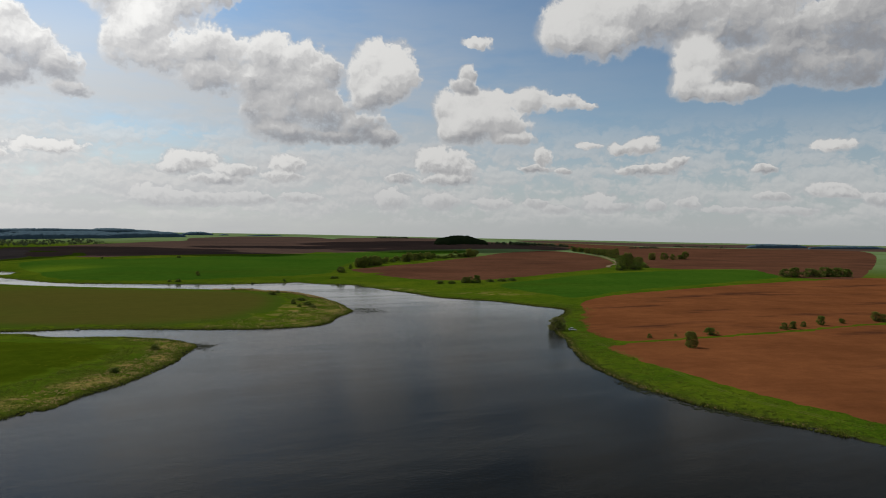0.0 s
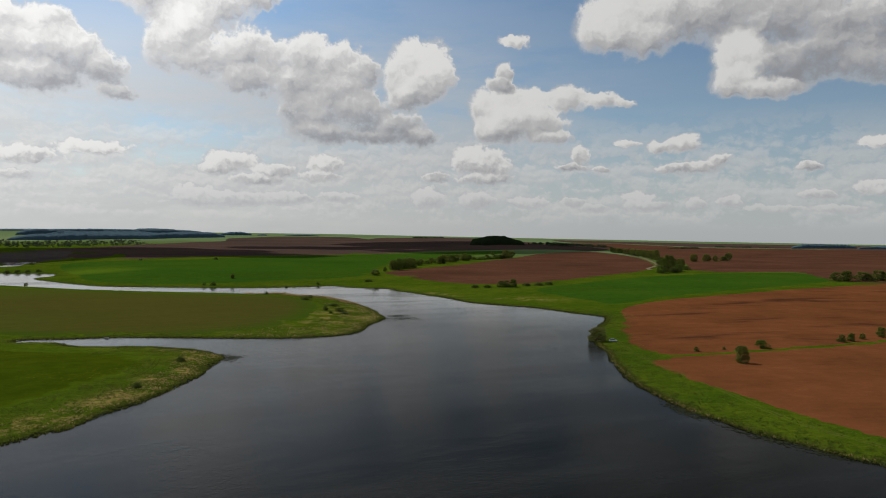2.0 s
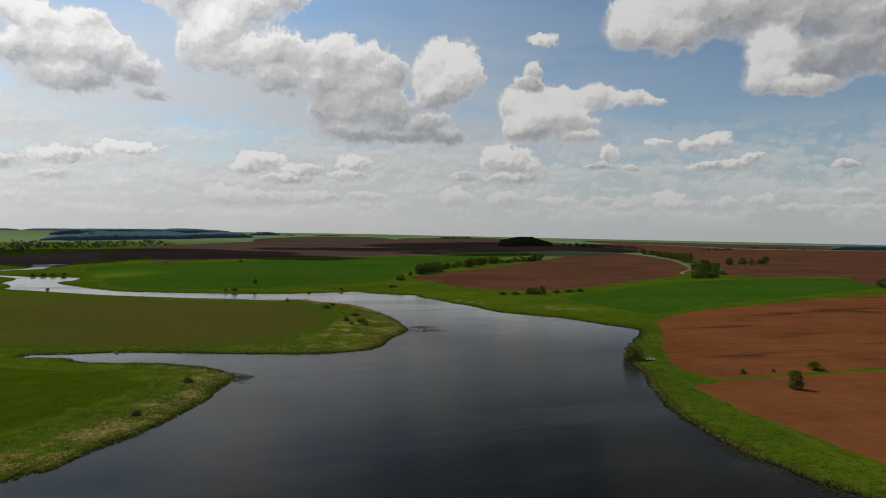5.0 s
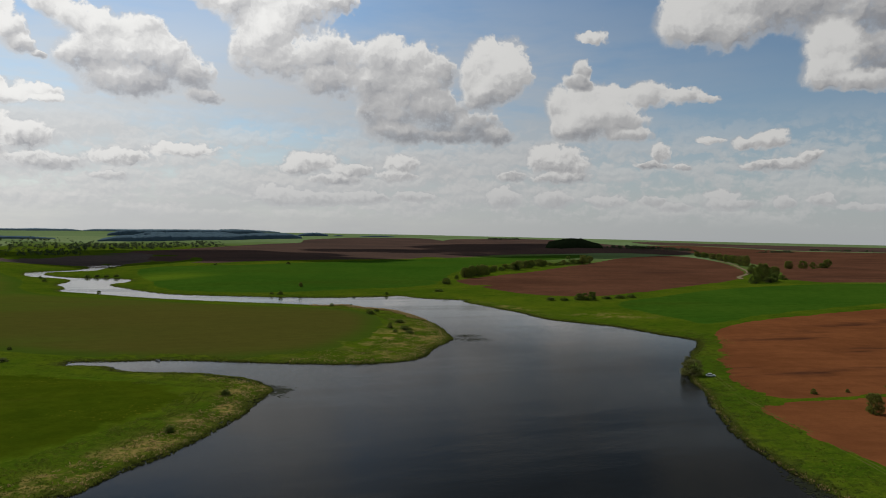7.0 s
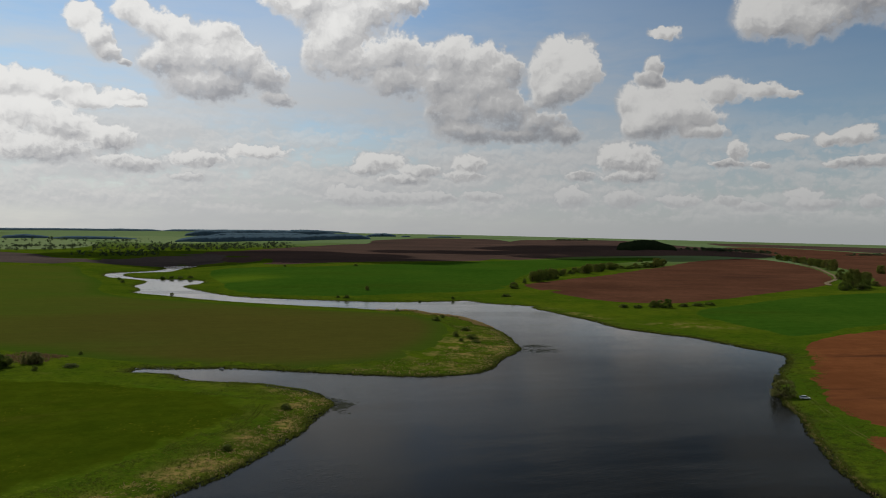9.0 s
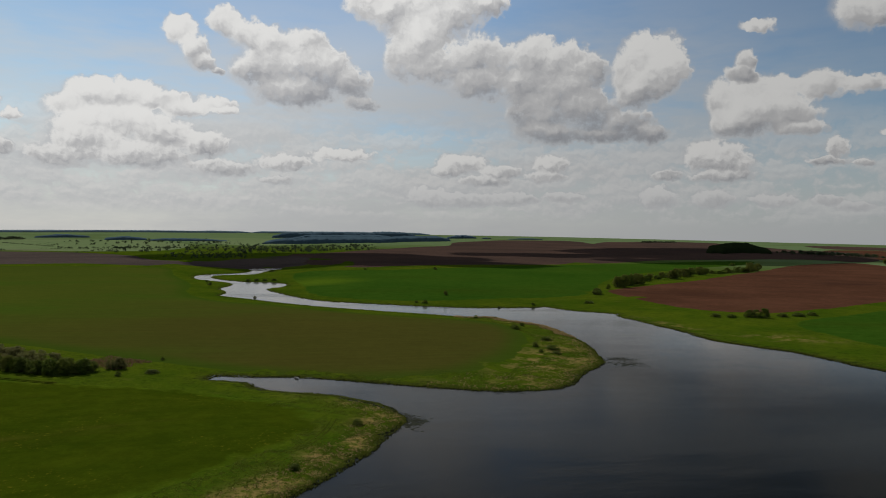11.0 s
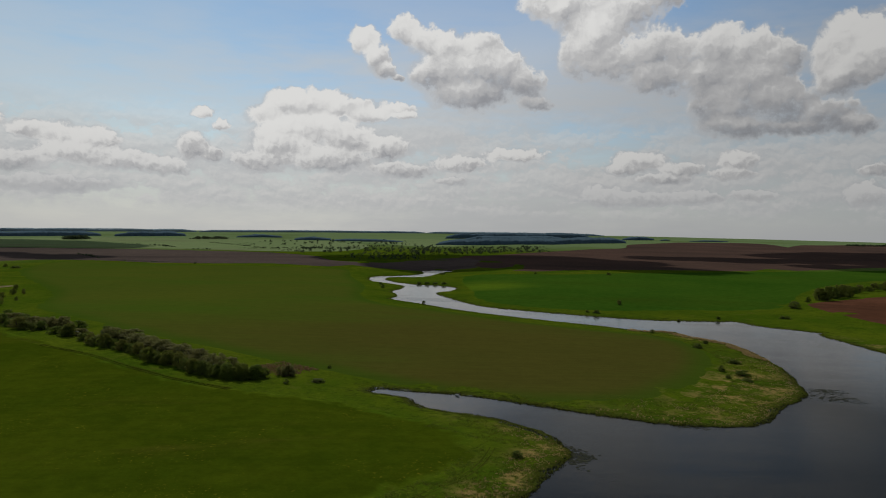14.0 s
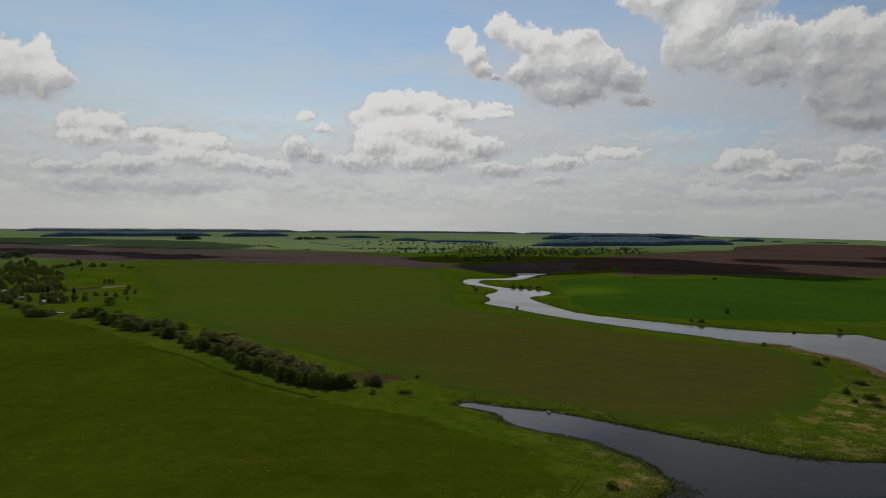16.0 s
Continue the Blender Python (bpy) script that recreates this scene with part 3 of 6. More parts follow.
# ---- field outlines ----
PENINSULA_FIELD = [(-1098, 574), (-796, 472), (-702, 423), (-647, 390), (-552, 378), (-462, 371), (-379, 367), (-313, 366), (-266, 371), (-218, 375), (-190, 380), (-165, 386), (-145, 396), (-127, 412), (-113, 440), (-110, 481), (-116, 528), (-132, 576), (-151, 601), (-175, 622), (-211, 625), (-254, 616), (-322, 624), (-390, 640), (-448, 636), (-528, 683), (-610, 779), (-742, 898), (-832, 981), (-862, 938), (-961, 910), (-1073, 827), (-1271, 768), (-1270, 704)]
SOUTH_FIELD = [(-668, 284), (-641, 301), (-603, 317), (-530, 318), (-467, 319), (-397, 313), (-348, 310), (-306, 309), (-272, 317), (-244, 327), (-222, 333), (-199, 331), (-179, 332), (-160, 327), (-147, 317), (-134, 295), (-160, 180), (-230, 40), (-500, 0), (-800, 200)]
WHEAT_FIELD = [(-580, 952), (-498, 848), (-427, 754), (-372, 727), (-308, 731), (-255, 754), (-208, 799), (-156, 841), (-134, 896), (-141, 1110), (-106, 1308), (-30, 1512), (70, 1738), (75, 1859), (-23, 1792), (-185, 1568), (-311, 1396), (-429, 1218), (-490, 1118), (-559, 1054), (-598, 1018)]
MIDDLE_PLOUGHLAND = [(-123, 919), (-100, 1003), (-44, 1134), (18, 1333), (77, 1509), (155, 1754), (287, 1944), (351, 1838), (358, 1586), (327, 1342), (288, 1178), (223, 1036), (145, 913), (89, 825), (39, 770), (-12, 778), (-62, 822), (-98, 864)]
EAST_GREEN_FIELD = [(55, 705), (107, 798), (208, 934), (356, 1059), (481, 1091), (453, 934), (371, 840), (242, 721), (166, 647), (118, 593), (90, 627)]
UPPER_PLOUGHLAND = [(275, 433), (217, 402), (158, 376), (117, 361.5), (91, 357), (82, 386), (86, 441), (102, 511), (111, 566), (148, 615), (232, 690), (367, 802), (468, 871), (585, 926), (740, 700), (620, 500), (400, 470)]
LOWER_PLOUGHLAND = [(128, 201), (121, 213), (114, 227), (104, 246), (94, 276), (85, 301), (80, 328), (83, 346), (105, 357), (138, 368), (193, 391), (270, 429), (400, 440), (520, 300), (400, 120), (200, 130)]
FAR_PLOUGHLAND = [(382, 1341), (316, 1090), (482, 1119), (455, 984), (579, 962), (1529, 2541), (1276, 2712), (1059, 2707), (847, 2712), (749, 2922), (621, 3223), (495, 3241), (362, 2995), (388, 2195), (396, 1826), (412, 1655)]
NORTH_PLOUGHLAND = [(-772, 1222), (-713, 1222), (-574, 1111), (-519, 1205), (-444, 1301), (-370, 1375), (-281, 1460), (-284, 1687), (-348, 1929), (-306, 2065), (-265, 2279), (-479, 3060), (-694, 3525), (-932, 3292), (-957, 2958), (-967, 2660), (-875, 2374), (-912, 2187), (-920, 1954), (-911, 1735), (-900, 1557), (-914, 1445)]
HILL_PLOUGHLAND = [(-268, 1485), (-338, 1790), (-414, 2294), (-502, 3379), (-416, 3582), (-263, 3871), (-44, 3847), (47, 3677), (288, 3083), (422, 2975), (477, 2618), (356, 2044), (187, 1996), (24, 1885), (-119, 1760), (-206, 1558)]
WEST_PLOUGHLAND = [(-2063, 865), (-1953, 960), (-1831, 1049), (-1700, 1132), (-1536, 1190), (-1336, 1246), (-1129, 1202), (-982, 1110), (-892, 1147), (-890, 1298), (-852, 1424), (-705, 1195), (-759, 1182), (-768, 1094), (-802, 1041), (-868, 968), (-995, 952), (-1057, 888), (-1153, 818), (-1262, 789), (-1351, 728), (-1407, 622), (-1900, 500), (-2600, 700)]
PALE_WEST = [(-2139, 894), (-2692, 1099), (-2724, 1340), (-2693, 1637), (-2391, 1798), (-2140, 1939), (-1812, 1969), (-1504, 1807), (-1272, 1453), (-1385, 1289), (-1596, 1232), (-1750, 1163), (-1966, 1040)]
FAR_CREST = [(420, 3330), (640, 3270), (780, 2960), (880, 2760), (1290, 2755), (1560, 2570), (2300, 2250), (2700, 2600), (1950, 3450), (1000, 3800), (430, 3850)]
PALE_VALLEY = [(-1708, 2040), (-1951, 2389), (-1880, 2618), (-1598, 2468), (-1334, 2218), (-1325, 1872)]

# ---- tracks, gardens ----
GARDENS = [(-1295, 448), (-1462, 537), (-1201, 480), (-1026, 451), (-904, 409), (-802, 383), (-712, 372), (-721, 353), (-730, 327), (-738, 302), (-900, 330)]
GARDEN_PLOT = [(-861, 397), (-871, 441), (-851, 433), (-841, 392)]
GARDEN_PATH = [(-871, 441), (-876, 473), (-861, 468), (-850, 434)]
DIRT_ROAD = [(372, 1759), (368, 1618), (342, 1419), (326, 1315), (305, 1242), (274, 1162), (266, 1114)]
PASTURE_TRACK = [(-590, 309), (-564, 312), (-490, 310), (-449, 309), (-403, 311), (-364, 307), (-335, 306), (-316, 306), (-281, 311)]
CAPE_TRACK = [(-133, 262), (-133, 274), (-132, 286), (-135, 302), (-140, 316)]
SHORE_TRACK = [(77, 408), (78, 372), (80, 348), (91, 290), (100, 240), (113, 216), (124, 198)]

# ---- ground, water and fields ----
def spaced(lo, hi, fine, far, growth=1.07, cap=95.0):
    """Grid lines: even inside lo..hi, wider and wider outside, to +-far."""
    mid = list(np.arange(lo, hi + fine, fine))
    out, step, v = [], fine, mid[-1]
    while v < far:
        step = min(step * growth, cap)
        v += step
        out.append(v)
    back, step, v = [], fine, mid[0]
    while v > -far:
        step = min(step * growth, cap)
        v -= step
        back.append(v)
    return np.array(back[::-1] + mid + out)


def mesh_object(name, verts, faces, mat, smooth=True):
    me = bpy.data.meshes.new(name)
    me.from_pydata([tuple(v) for v in verts], [], [tuple(f) for f in faces])
    me.materials.append(mat)
    if smooth:
        me.shade_smooth()
    return new(name, me)


def build_ground():
    gx, gy = spaced(-800, 240, 4.0, 4950), spaced(150, 1240, 4.0, 4950)
    X, Y = np.meshgrid(gx, gy)
    d = shore_distance(X, Y)
    ripple = np.array([noise.noise((x / 3.5, y / 3.5, 0.3)) for x, y in zip(X.ravel(), Y.ravel())]).reshape(X.shape)
    bays = np.array([noise.noise((x / 13, y / 13, 4.3)) for x, y in zip(X.ravel(), Y.ravel())]).reshape(X.shape)
    d = d - 0.7 + (2.4 * ripple + 2.6 * bays) * (np.abs(d) < 25) * np.clip((900 - Y) / 300, 0.2, 1)
    Z = land(X, Y, d)
    n, k = X.shape[1], X.shape[0]
    i = np.arange(n * k).reshape(k, n)
    faces = np.stack([i[:-1, :-1], i[:-1, 1:], i[1:, 1:], i[1:, :-1]], -1).reshape(-1, 4)
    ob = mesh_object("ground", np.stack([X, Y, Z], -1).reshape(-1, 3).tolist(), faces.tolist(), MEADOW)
    layer = ob.data.attributes.new("shore", "FLOAT", "POINT")
    layer.data.foreach_set("value", d.ravel().astype(np.float32))
    # dry grass on the cape and on the tip of the peninsula, in a belt behind the sedge
    belt = np.exp(-((d - 9) / 6) ** 2)
    cape = 1.2 * np.exp(-(((X + 118) / 42) ** 2 + ((Y - 270) / 95) ** 2))
    tip = 1.2 * np.exp(-(((X + 86) / 26) ** 2 + ((Y - 480) / 70) ** 2))
    far_tip = 1.2 * np.exp(-(((X + 150) / 40) ** 2 + ((Y - 640) / 22) ** 2))
    spit = 0.8 * np.exp(-(((X + 30) / 40) ** 2 + ((Y - 690) / 40) ** 2))
    fallow = 0.75 * np.exp(-(((X - 45) / 30) ** 2 + ((Y - 632) / 12) ** 2))
    dry = np.where(d > 0.5, np.clip(belt * 1.3 * (cape + far_tip) + tip * np.clip(d / 5, 0, 1) + spit * belt + fallow, 0, 1), 0)
    layer = ob.data.attributes.new("dry", "FLOAT", "POINT")
    layer.data.foreach_set("value", dry.ravel().astype(np.float32))
    return tagged(ob, "green meadow land with dry grass along the banks", "ground", kind="structure")


def build_water():
    xs, ys = np.linspace(-900, 320, 30), np.linspace(-460, 1320, 40)
    X, Y = np.meshgrid(xs, ys)
    i = np.arange(X.size).reshape(X.shape)
    faces = np.stack([i[:-1, :-1], i[:-1, 1:], i[1:, 1:], i[1:, :-1]], -1).reshape(-1, 4)
    ob = mesh_object("water", np.stack([X, Y, 0 * X], -1).reshape(-1, 3).tolist(), faces.tolist(), WATER)
    return tagged(ob, "dark rippled lake water that mirrors the clouds", "water", kind="structure")


def inside(poly, x, y):
    r = np.zeros(x.shape, bool)
    for (ax, ay), (bx, by) in zip(poly, np.roll(poly, -1, 0)):
        if ay != by:
            r ^= ((ay > y) != (by > y)) & (x < (bx - ax) * (y - ay) / (by - ay) + ax)
    return r


def build_field(name, outline, mat, label, over=0.2, cell=14.0, seed=1, wobble=0.8, category="field"):
    """A field: a sheet of crop or soil that lies on the ground inside its outline."""
    line = closed_curve(outline, 0 if cell < 30 else 6, wobble, seed)
    lo, hi = line.min(0), line.max(0)
    X, Y = np.meshgrid(np.arange(lo[0], hi[0], cell), np.arange(lo[1], hi[1], cell))
    X = X + (np.arange(X.shape[0]) % 2)[:, None] * cell / 2
    x, y = X.ravel(), Y.ravel()
    keep = inside(line, x, y)
    x, y = x[keep], y[keep]
    gap = np.min(np.hypot(x[:, None] - line[None, :, 0], y[:, None] - line[None, :, 1]), 1)
    x, y = x[gap > cell * 0.45], y[gap > cell * 0.45]
    flat = [Vector(p) for p in line] + [Vector(p) for p in zip(x, y)]
    m = len(line)
    verts, _, faces, *_ = delaunay_2d_cdt(flat, [(i, (i + 1) % m) for i in range(m)], [], 1, 1e-3)
    v = np.array([tuple(q) for q in verts])
    gap = outline_gap(v, line)
    z = land(v[:, 0], v[:, 1]) - 0.08 + (over + 0.08) * np.clip(gap / 5, 0, 1)     # the rim sinks into the ground
    ob = mesh_object(name, np.column_stack([v, z]).tolist(), faces, mat)
    layer = ob.data.attributes.new("edge", "FLOAT", "POINT")
    layer.data.foreach_set("value", gap.astype(np.float32))
    return tagged(ob, label, category, kind="structure")


def outline_gap(v, line):
    """How far each point lies from the outline."""
    return np.concatenate([np.min(np.hypot(q[:, None, 0] - line[None, :, 0], q[:, None, 1] - line[None, :, 1]), 1) for q in np.array_split(v, 8)])


def build_track(name, points, mat, label, width, over=0.3, seed=1):
    """A ribbon along a line, laid over ground and fields."""
    rng = np.random.RandomState(seed)
    p = np.array(points, float)
    fine = []
    for i in range(len(p) - 1):
        a, b, c, d = p[max(i - 1, 0)], p[i], p[i + 1], p[min(i + 2, len(p) - 1)]
        k = max(2, int(np.linalg.norm(c - b) / 6))
        for t in np.arange(k) / k:
            fine.append(0.5 * (2 * b + (c - a) * t + (2 * a - 5 * b + 4 * c - d) * t * t + (3 * b - a - 3 * c + d) * t ** 3))
    q = np.array(fine + [p[-1]])
    way = np.gradient(q, axis=0)
    side = np.column_stack([-way[:, 1], way[:, 0]]) / np.linalg.norm(way, axis=1)[:, None]
    half = width / 2 * rng.uniform(0.75, 1.2, (len(q), 1))
    rows = [q - side * half, q, q + side * half]
    v = np.concatenate(rows)
    n = len(q)
    z = land(v[:, 0], v[:, 1]) + np.repeat([over - 0.1, over, over - 0.1], n)
    faces = [(r * n + i, r * n + i + 1, (r + 1) * n + i + 1, (r + 1) * n + i) for r in range(2) for i in range(n - 1)]
    ob = mesh_object(name, np.column_stack([v, z]).tolist(), faces, mat)
    layer = ob.data.attributes.new("edge", "FLOAT", "POINT")
    layer.data.foreach_set("value", np.concatenate([np.zeros(n), np.full(n, width / 2), np.zeros(n)]).astype(np.float32))
    return tagged(ob, label, "track", kind="structure")


from mathutils.geometry import delaunay_2d_cdt

ground = build_ground()
water = build_water()
build_field("field_peninsula", PENINSULA_FIELD, SPROUTING, "olive-brown field of sprouting crop between river and inlet", 0.22, 16, 2)
build_field("field_south", SOUTH_FIELD, PASTURE, "green pasture with yellowish patches south of the hedge", 0.25, 16, 3)
build_field("field_wheat", WHEAT_FIELD, WHEAT, "bright green field of young wheat beyond the river", 0.25, 22, 4)
build_field("field_middle", MIDDLE_PLOUGHLAND, PLOUGHED_MIDDLE, "ploughed red-brown field behind a tree row", 0.3, 22, 5)
build_field("field_east_green", EAST_GREEN_FIELD, WHEAT, "green field of young wheat above the shore", 0.25, 16, 6)
build_field("field_upper", UPPER_PLOUGHLAND, PLOUGHED, "ploughed red-brown field above the shore", 0.25, 14, 7, 0.5)
build_field("field_lower", LOWER_PLOUGHLAND, PLOUGHED, "ploughed red-brown field with a lone tree", 0.25, 12, 8, 0.5)
build_field("field_far_east", FAR_PLOUGHLAND, PLOUGHED_MIDDLE, "wide ploughed brown field on a far slope", 0.7, 60, 9, 2)
build_field("field_north", NORTH_PLOUGHLAND, PLOUGHED_FAR, "wide ploughed brown field north of the river", 0.7, 60, 10, 2)
build_field("field_hill", HILL_PLOUGHLAND, PLOUGHED_FAR, "ploughed brown slope below a dark wood", 0.9, 60, 11, 2)
build_field("field_west", WEST_PLOUGHLAND, PLOUGHED_WEST, "long ploughed grey-brown field in the west", 1.1, 60, 12, 2)

build_field("field_far_crest", FAR_CREST, PLOUGHED_FAR, "far brown field below the eastern skyline", 1.0, 80, 17, 2)
# both far fields wear the crop colour that has distance haze mixed in
build_field("field_pale_west", PALE_WEST, HAZY_CROP, "far green field on the western slope, paled by haze in its colour", 0.8, 60, 15, 2)
build_field("field_pale_valley", PALE_VALLEY, HAZY_CROP, "far green field at the valley head, paled by haze in its colour", 0.8, 60, 16, 2)
build_field("garden_plot", GARDEN_PLOT, GARDEN_SOIL, "dug dark garden plot", 0.3, 8, 13)
build_field("garden_path", GARDEN_PATH, DUST, "pale trodden path by the garden plot", 0.3, 8, 14, category="path")
build_track("dirt_road", DIRT_ROAD, DUST, "pale winding dirt road between field and trees", 7, 0.5, 2)


def beside(points, shift):
    p = np.array(points, float)
    way = np.gradient(p, axis=0)
    return p + np.column_stack([-way[:, 1], way[:, 0]]) / np.linalg.norm(way, axis=1)[:, None] * shift


build_track("track_pasture", beside(PASTURE_TRACK, 1.1), RUT, "dark wheel rut across the pasture", 1.3, 0.34, 3)
build_track("track_pasture", beside(PASTURE_TRACK, -1.1), RUT, "dark wheel rut across the pasture", 1.3, 0.34, 4)
build_track("track_cape", beside(CAPE_TRACK, 0.9), RUT, "dark wheel rut on the grassy cape", 1.0, 0.07, 5)
build_track("track_cape", beside(CAPE_TRACK, -0.9), RUT, "dark wheel rut on the grassy cape", 1.0, 0.07, 6)
build_track("track_shore", beside(SHORE_TRACK, 0.9), PALE_RUT, "pale wheel rut in the shore grass", 0.8, 0.07, 7)
build_track("track_shore", beside(SHORE_TRACK, -0.9), PALE_RUT, "pale wheel rut in the shore grass", 0.8, 0.07, 8)

def build_pond(x, y, rx, ry, turn, seed):
    """A small pool of still water in the wet ground."""
    rng = np.random.RandomState(seed)
    k = 28
    a = np.arange(k) * 2 * np.pi / k
    r = 1 + 0.18 * np.sin(3 * a + seed) + rng.uniform(-0.08, 0.08, k)
    c, q = math.cos(radians(turn)), math.sin(radians(turn))
    u, w = np.cos(a) * r * rx, np.sin(a) * r * ry
    px, py = x + c * u - q * w, y + q * u + c * w
    z = float(land(px, py).max()) + 0.25
    bank = [(x + (i - x) * 1.25, y + (j - y) * 1.25, float(land(np.array([i]), np.array([j]))[0]) - 0.3) for i, j in zip(px, py)]
    rim = [(i, j, z + 0.06) for i, j in zip(px, py)]
    edge = mesh_object("pond_bank", bank + rim, [(i, (i + 1) % k, k + (i + 1) % k, k + i) for i in range(k)], MEADOW)
    tagged(edge, "grassy bank round a small pond", "bank", kind="structure")
    pool = mesh_object("pond", [(i, j, z) for i, j in zip(px, py)], [tuple(range(k))], WATER)
    return tagged(pool, "small pond of still water beside the hedge", "pond", kind="structure")


build_pond(-660, 322, 9, 3.2, 40, 1)
build_pond(-493, 347, 4.5, 3, 20, 2)

# ---- clouds overhead, whose shadows lie on the far fields ----
def cloud(x, y, rx, ry, turn, high, seed):
    """A heap of rounded billows, flat below, over the far land; its shadow falls about (x, y)."""
    rng = np.random.RandomState(seed)
    k = high / TO_SUN.z
    cx, cy = x + TO_SUN.x * k, y + TO_SUN.y * k
    bm = bmesh.new()
    for _ in range(34):
        a, q = rng.uniform(0, 6.28), rng.uniform(0, 1) ** 0.6
        r = min(rx, ry) * rng.uniform(0.28, 0.6)
        u, w = math.cos(a) * q * max(rx - r, 0), math.sin(a) * q * max(ry - r, 0)
        c, s = math.cos(radians(turn)), math.sin(radians(turn))
        at = Matrix.Translation((cx + c * u - s * w, cy + s * u + c * w, high + r * rng.uniform(0.1, 0.5)))
        made = bmesh.ops.create_icosphere(bm, subdivisions=3, radius=r, matrix=at @ Matrix.Diagonal((1, 1, 0.55, 1)))
        for v in made["verts"]:
            n = noise.fractal(v.co / (r * 0.5), 1.0, 2.0, 3)
            v.co += (v.co - at.translation).normalized() * n * r * 0.16
            v.co.z = max(v.co.z, high)
    me = bpy.data.meshes.new("cloud")
    bm.to_mesh(me)
    bm.free()
    me.materials.append(CLOUD)
    me.shade_smooth()
    return tagged(new("cloud", me), "white fair-weather cloud high over the fields", "cloud", "fair-weather clouds", "structure")


cloud(-810, 1340, 450, 260, 38, 1500, 1)
cloud(-20, 2230, 430, 520, 0, 1700, 2)
cloud(-2330, 1040, 640, 290, 24, 1900, 3)
cloud(-1620, 740, 380, 110, 20, 1500, 4)
cloud(-60, 1750, 230, 120, 20, 1500, 5)
cloud(-420, 1830, 300, 130, 25, 1600, 6)
cloud(-480, 1330, 230, 110, 10, 1500, 7)

# ---- plants ----
def part(name, mesh, parent, label=""):
    ob = new(name, mesh)
    ob.parent = parent
    return tagged(ob, label)


def leaf_cloud(rng, centres, radii, per, leaf):
    """Many small leaf faces round clump centres."""
    k = len(centres) * per
    c, r = np.repeat(centres, per, 0), np.repeat(radii, per)
    way = rng.normal(size=(k, 3))
    way[:, 2] = way[:, 2] * 0.8 + 0.25
    way /= np.linalg.norm(way, axis=1)[:, None]
    p = c + way * (r * rng.uniform(0.55, 1.05, k))[:, None]
    turn = way + rng.normal(size=(k, 3)) * 0.55
    turn /= np.linalg.norm(turn, axis=1)[:, None]
    a = np.cross(turn, rng.normal(size=(k, 3)))
    a /= np.linalg.norm(a, axis=1)[:, None]
    b = np.cross(turn, a)
    s = (leaf * rng.uniform(0.6, 1.3, k))[:, None]
    v = np.stack([p - a * s, p - b * s * 0.6, p + a * s, p + b * s * 0.6], 1).reshape(-1, 3)
    return v, np.arange(4 * k).reshape(-1, 4)


def tube(path, radii, sides=6):
    """A tapered limb along a path."""
    path, v, f = [Vector(p) for p in path], [], []
    for i, p in enumerate(path):
        ahead = (path[min(i + 1, len(path) - 1)] - path[max(i - 1, 0)]).normalized()
        a = ahead.orthogonal().normalized()
        b = ahead.cross(a)
        v += [tuple(p + (a * math.cos(2 * math.pi * s / sides) + b * math.sin(2 * math.pi * s / sides)) * radii[i]) for s in range(sides)]
    for i in range(len(path) - 1):
        for s in range(sides):
            f.append((i * sides + s, i * sides + (s + 1) % sides, (i + 1) * sides + (s + 1) % sides, (i + 1) * sides + s))
    return v, f


def raw_mesh(name, pieces, mat):
    verts, faces = [], []
    for v, f in pieces:
        n = len(verts)
        verts += [tuple(q) for q in v]
        faces += [tuple(int(i) + n for i in q) for q in f]
    me = bpy.data.meshes.new(name)
    me.from_pydata(verts, [], faces)
    me.materials.append(mat)
    return me


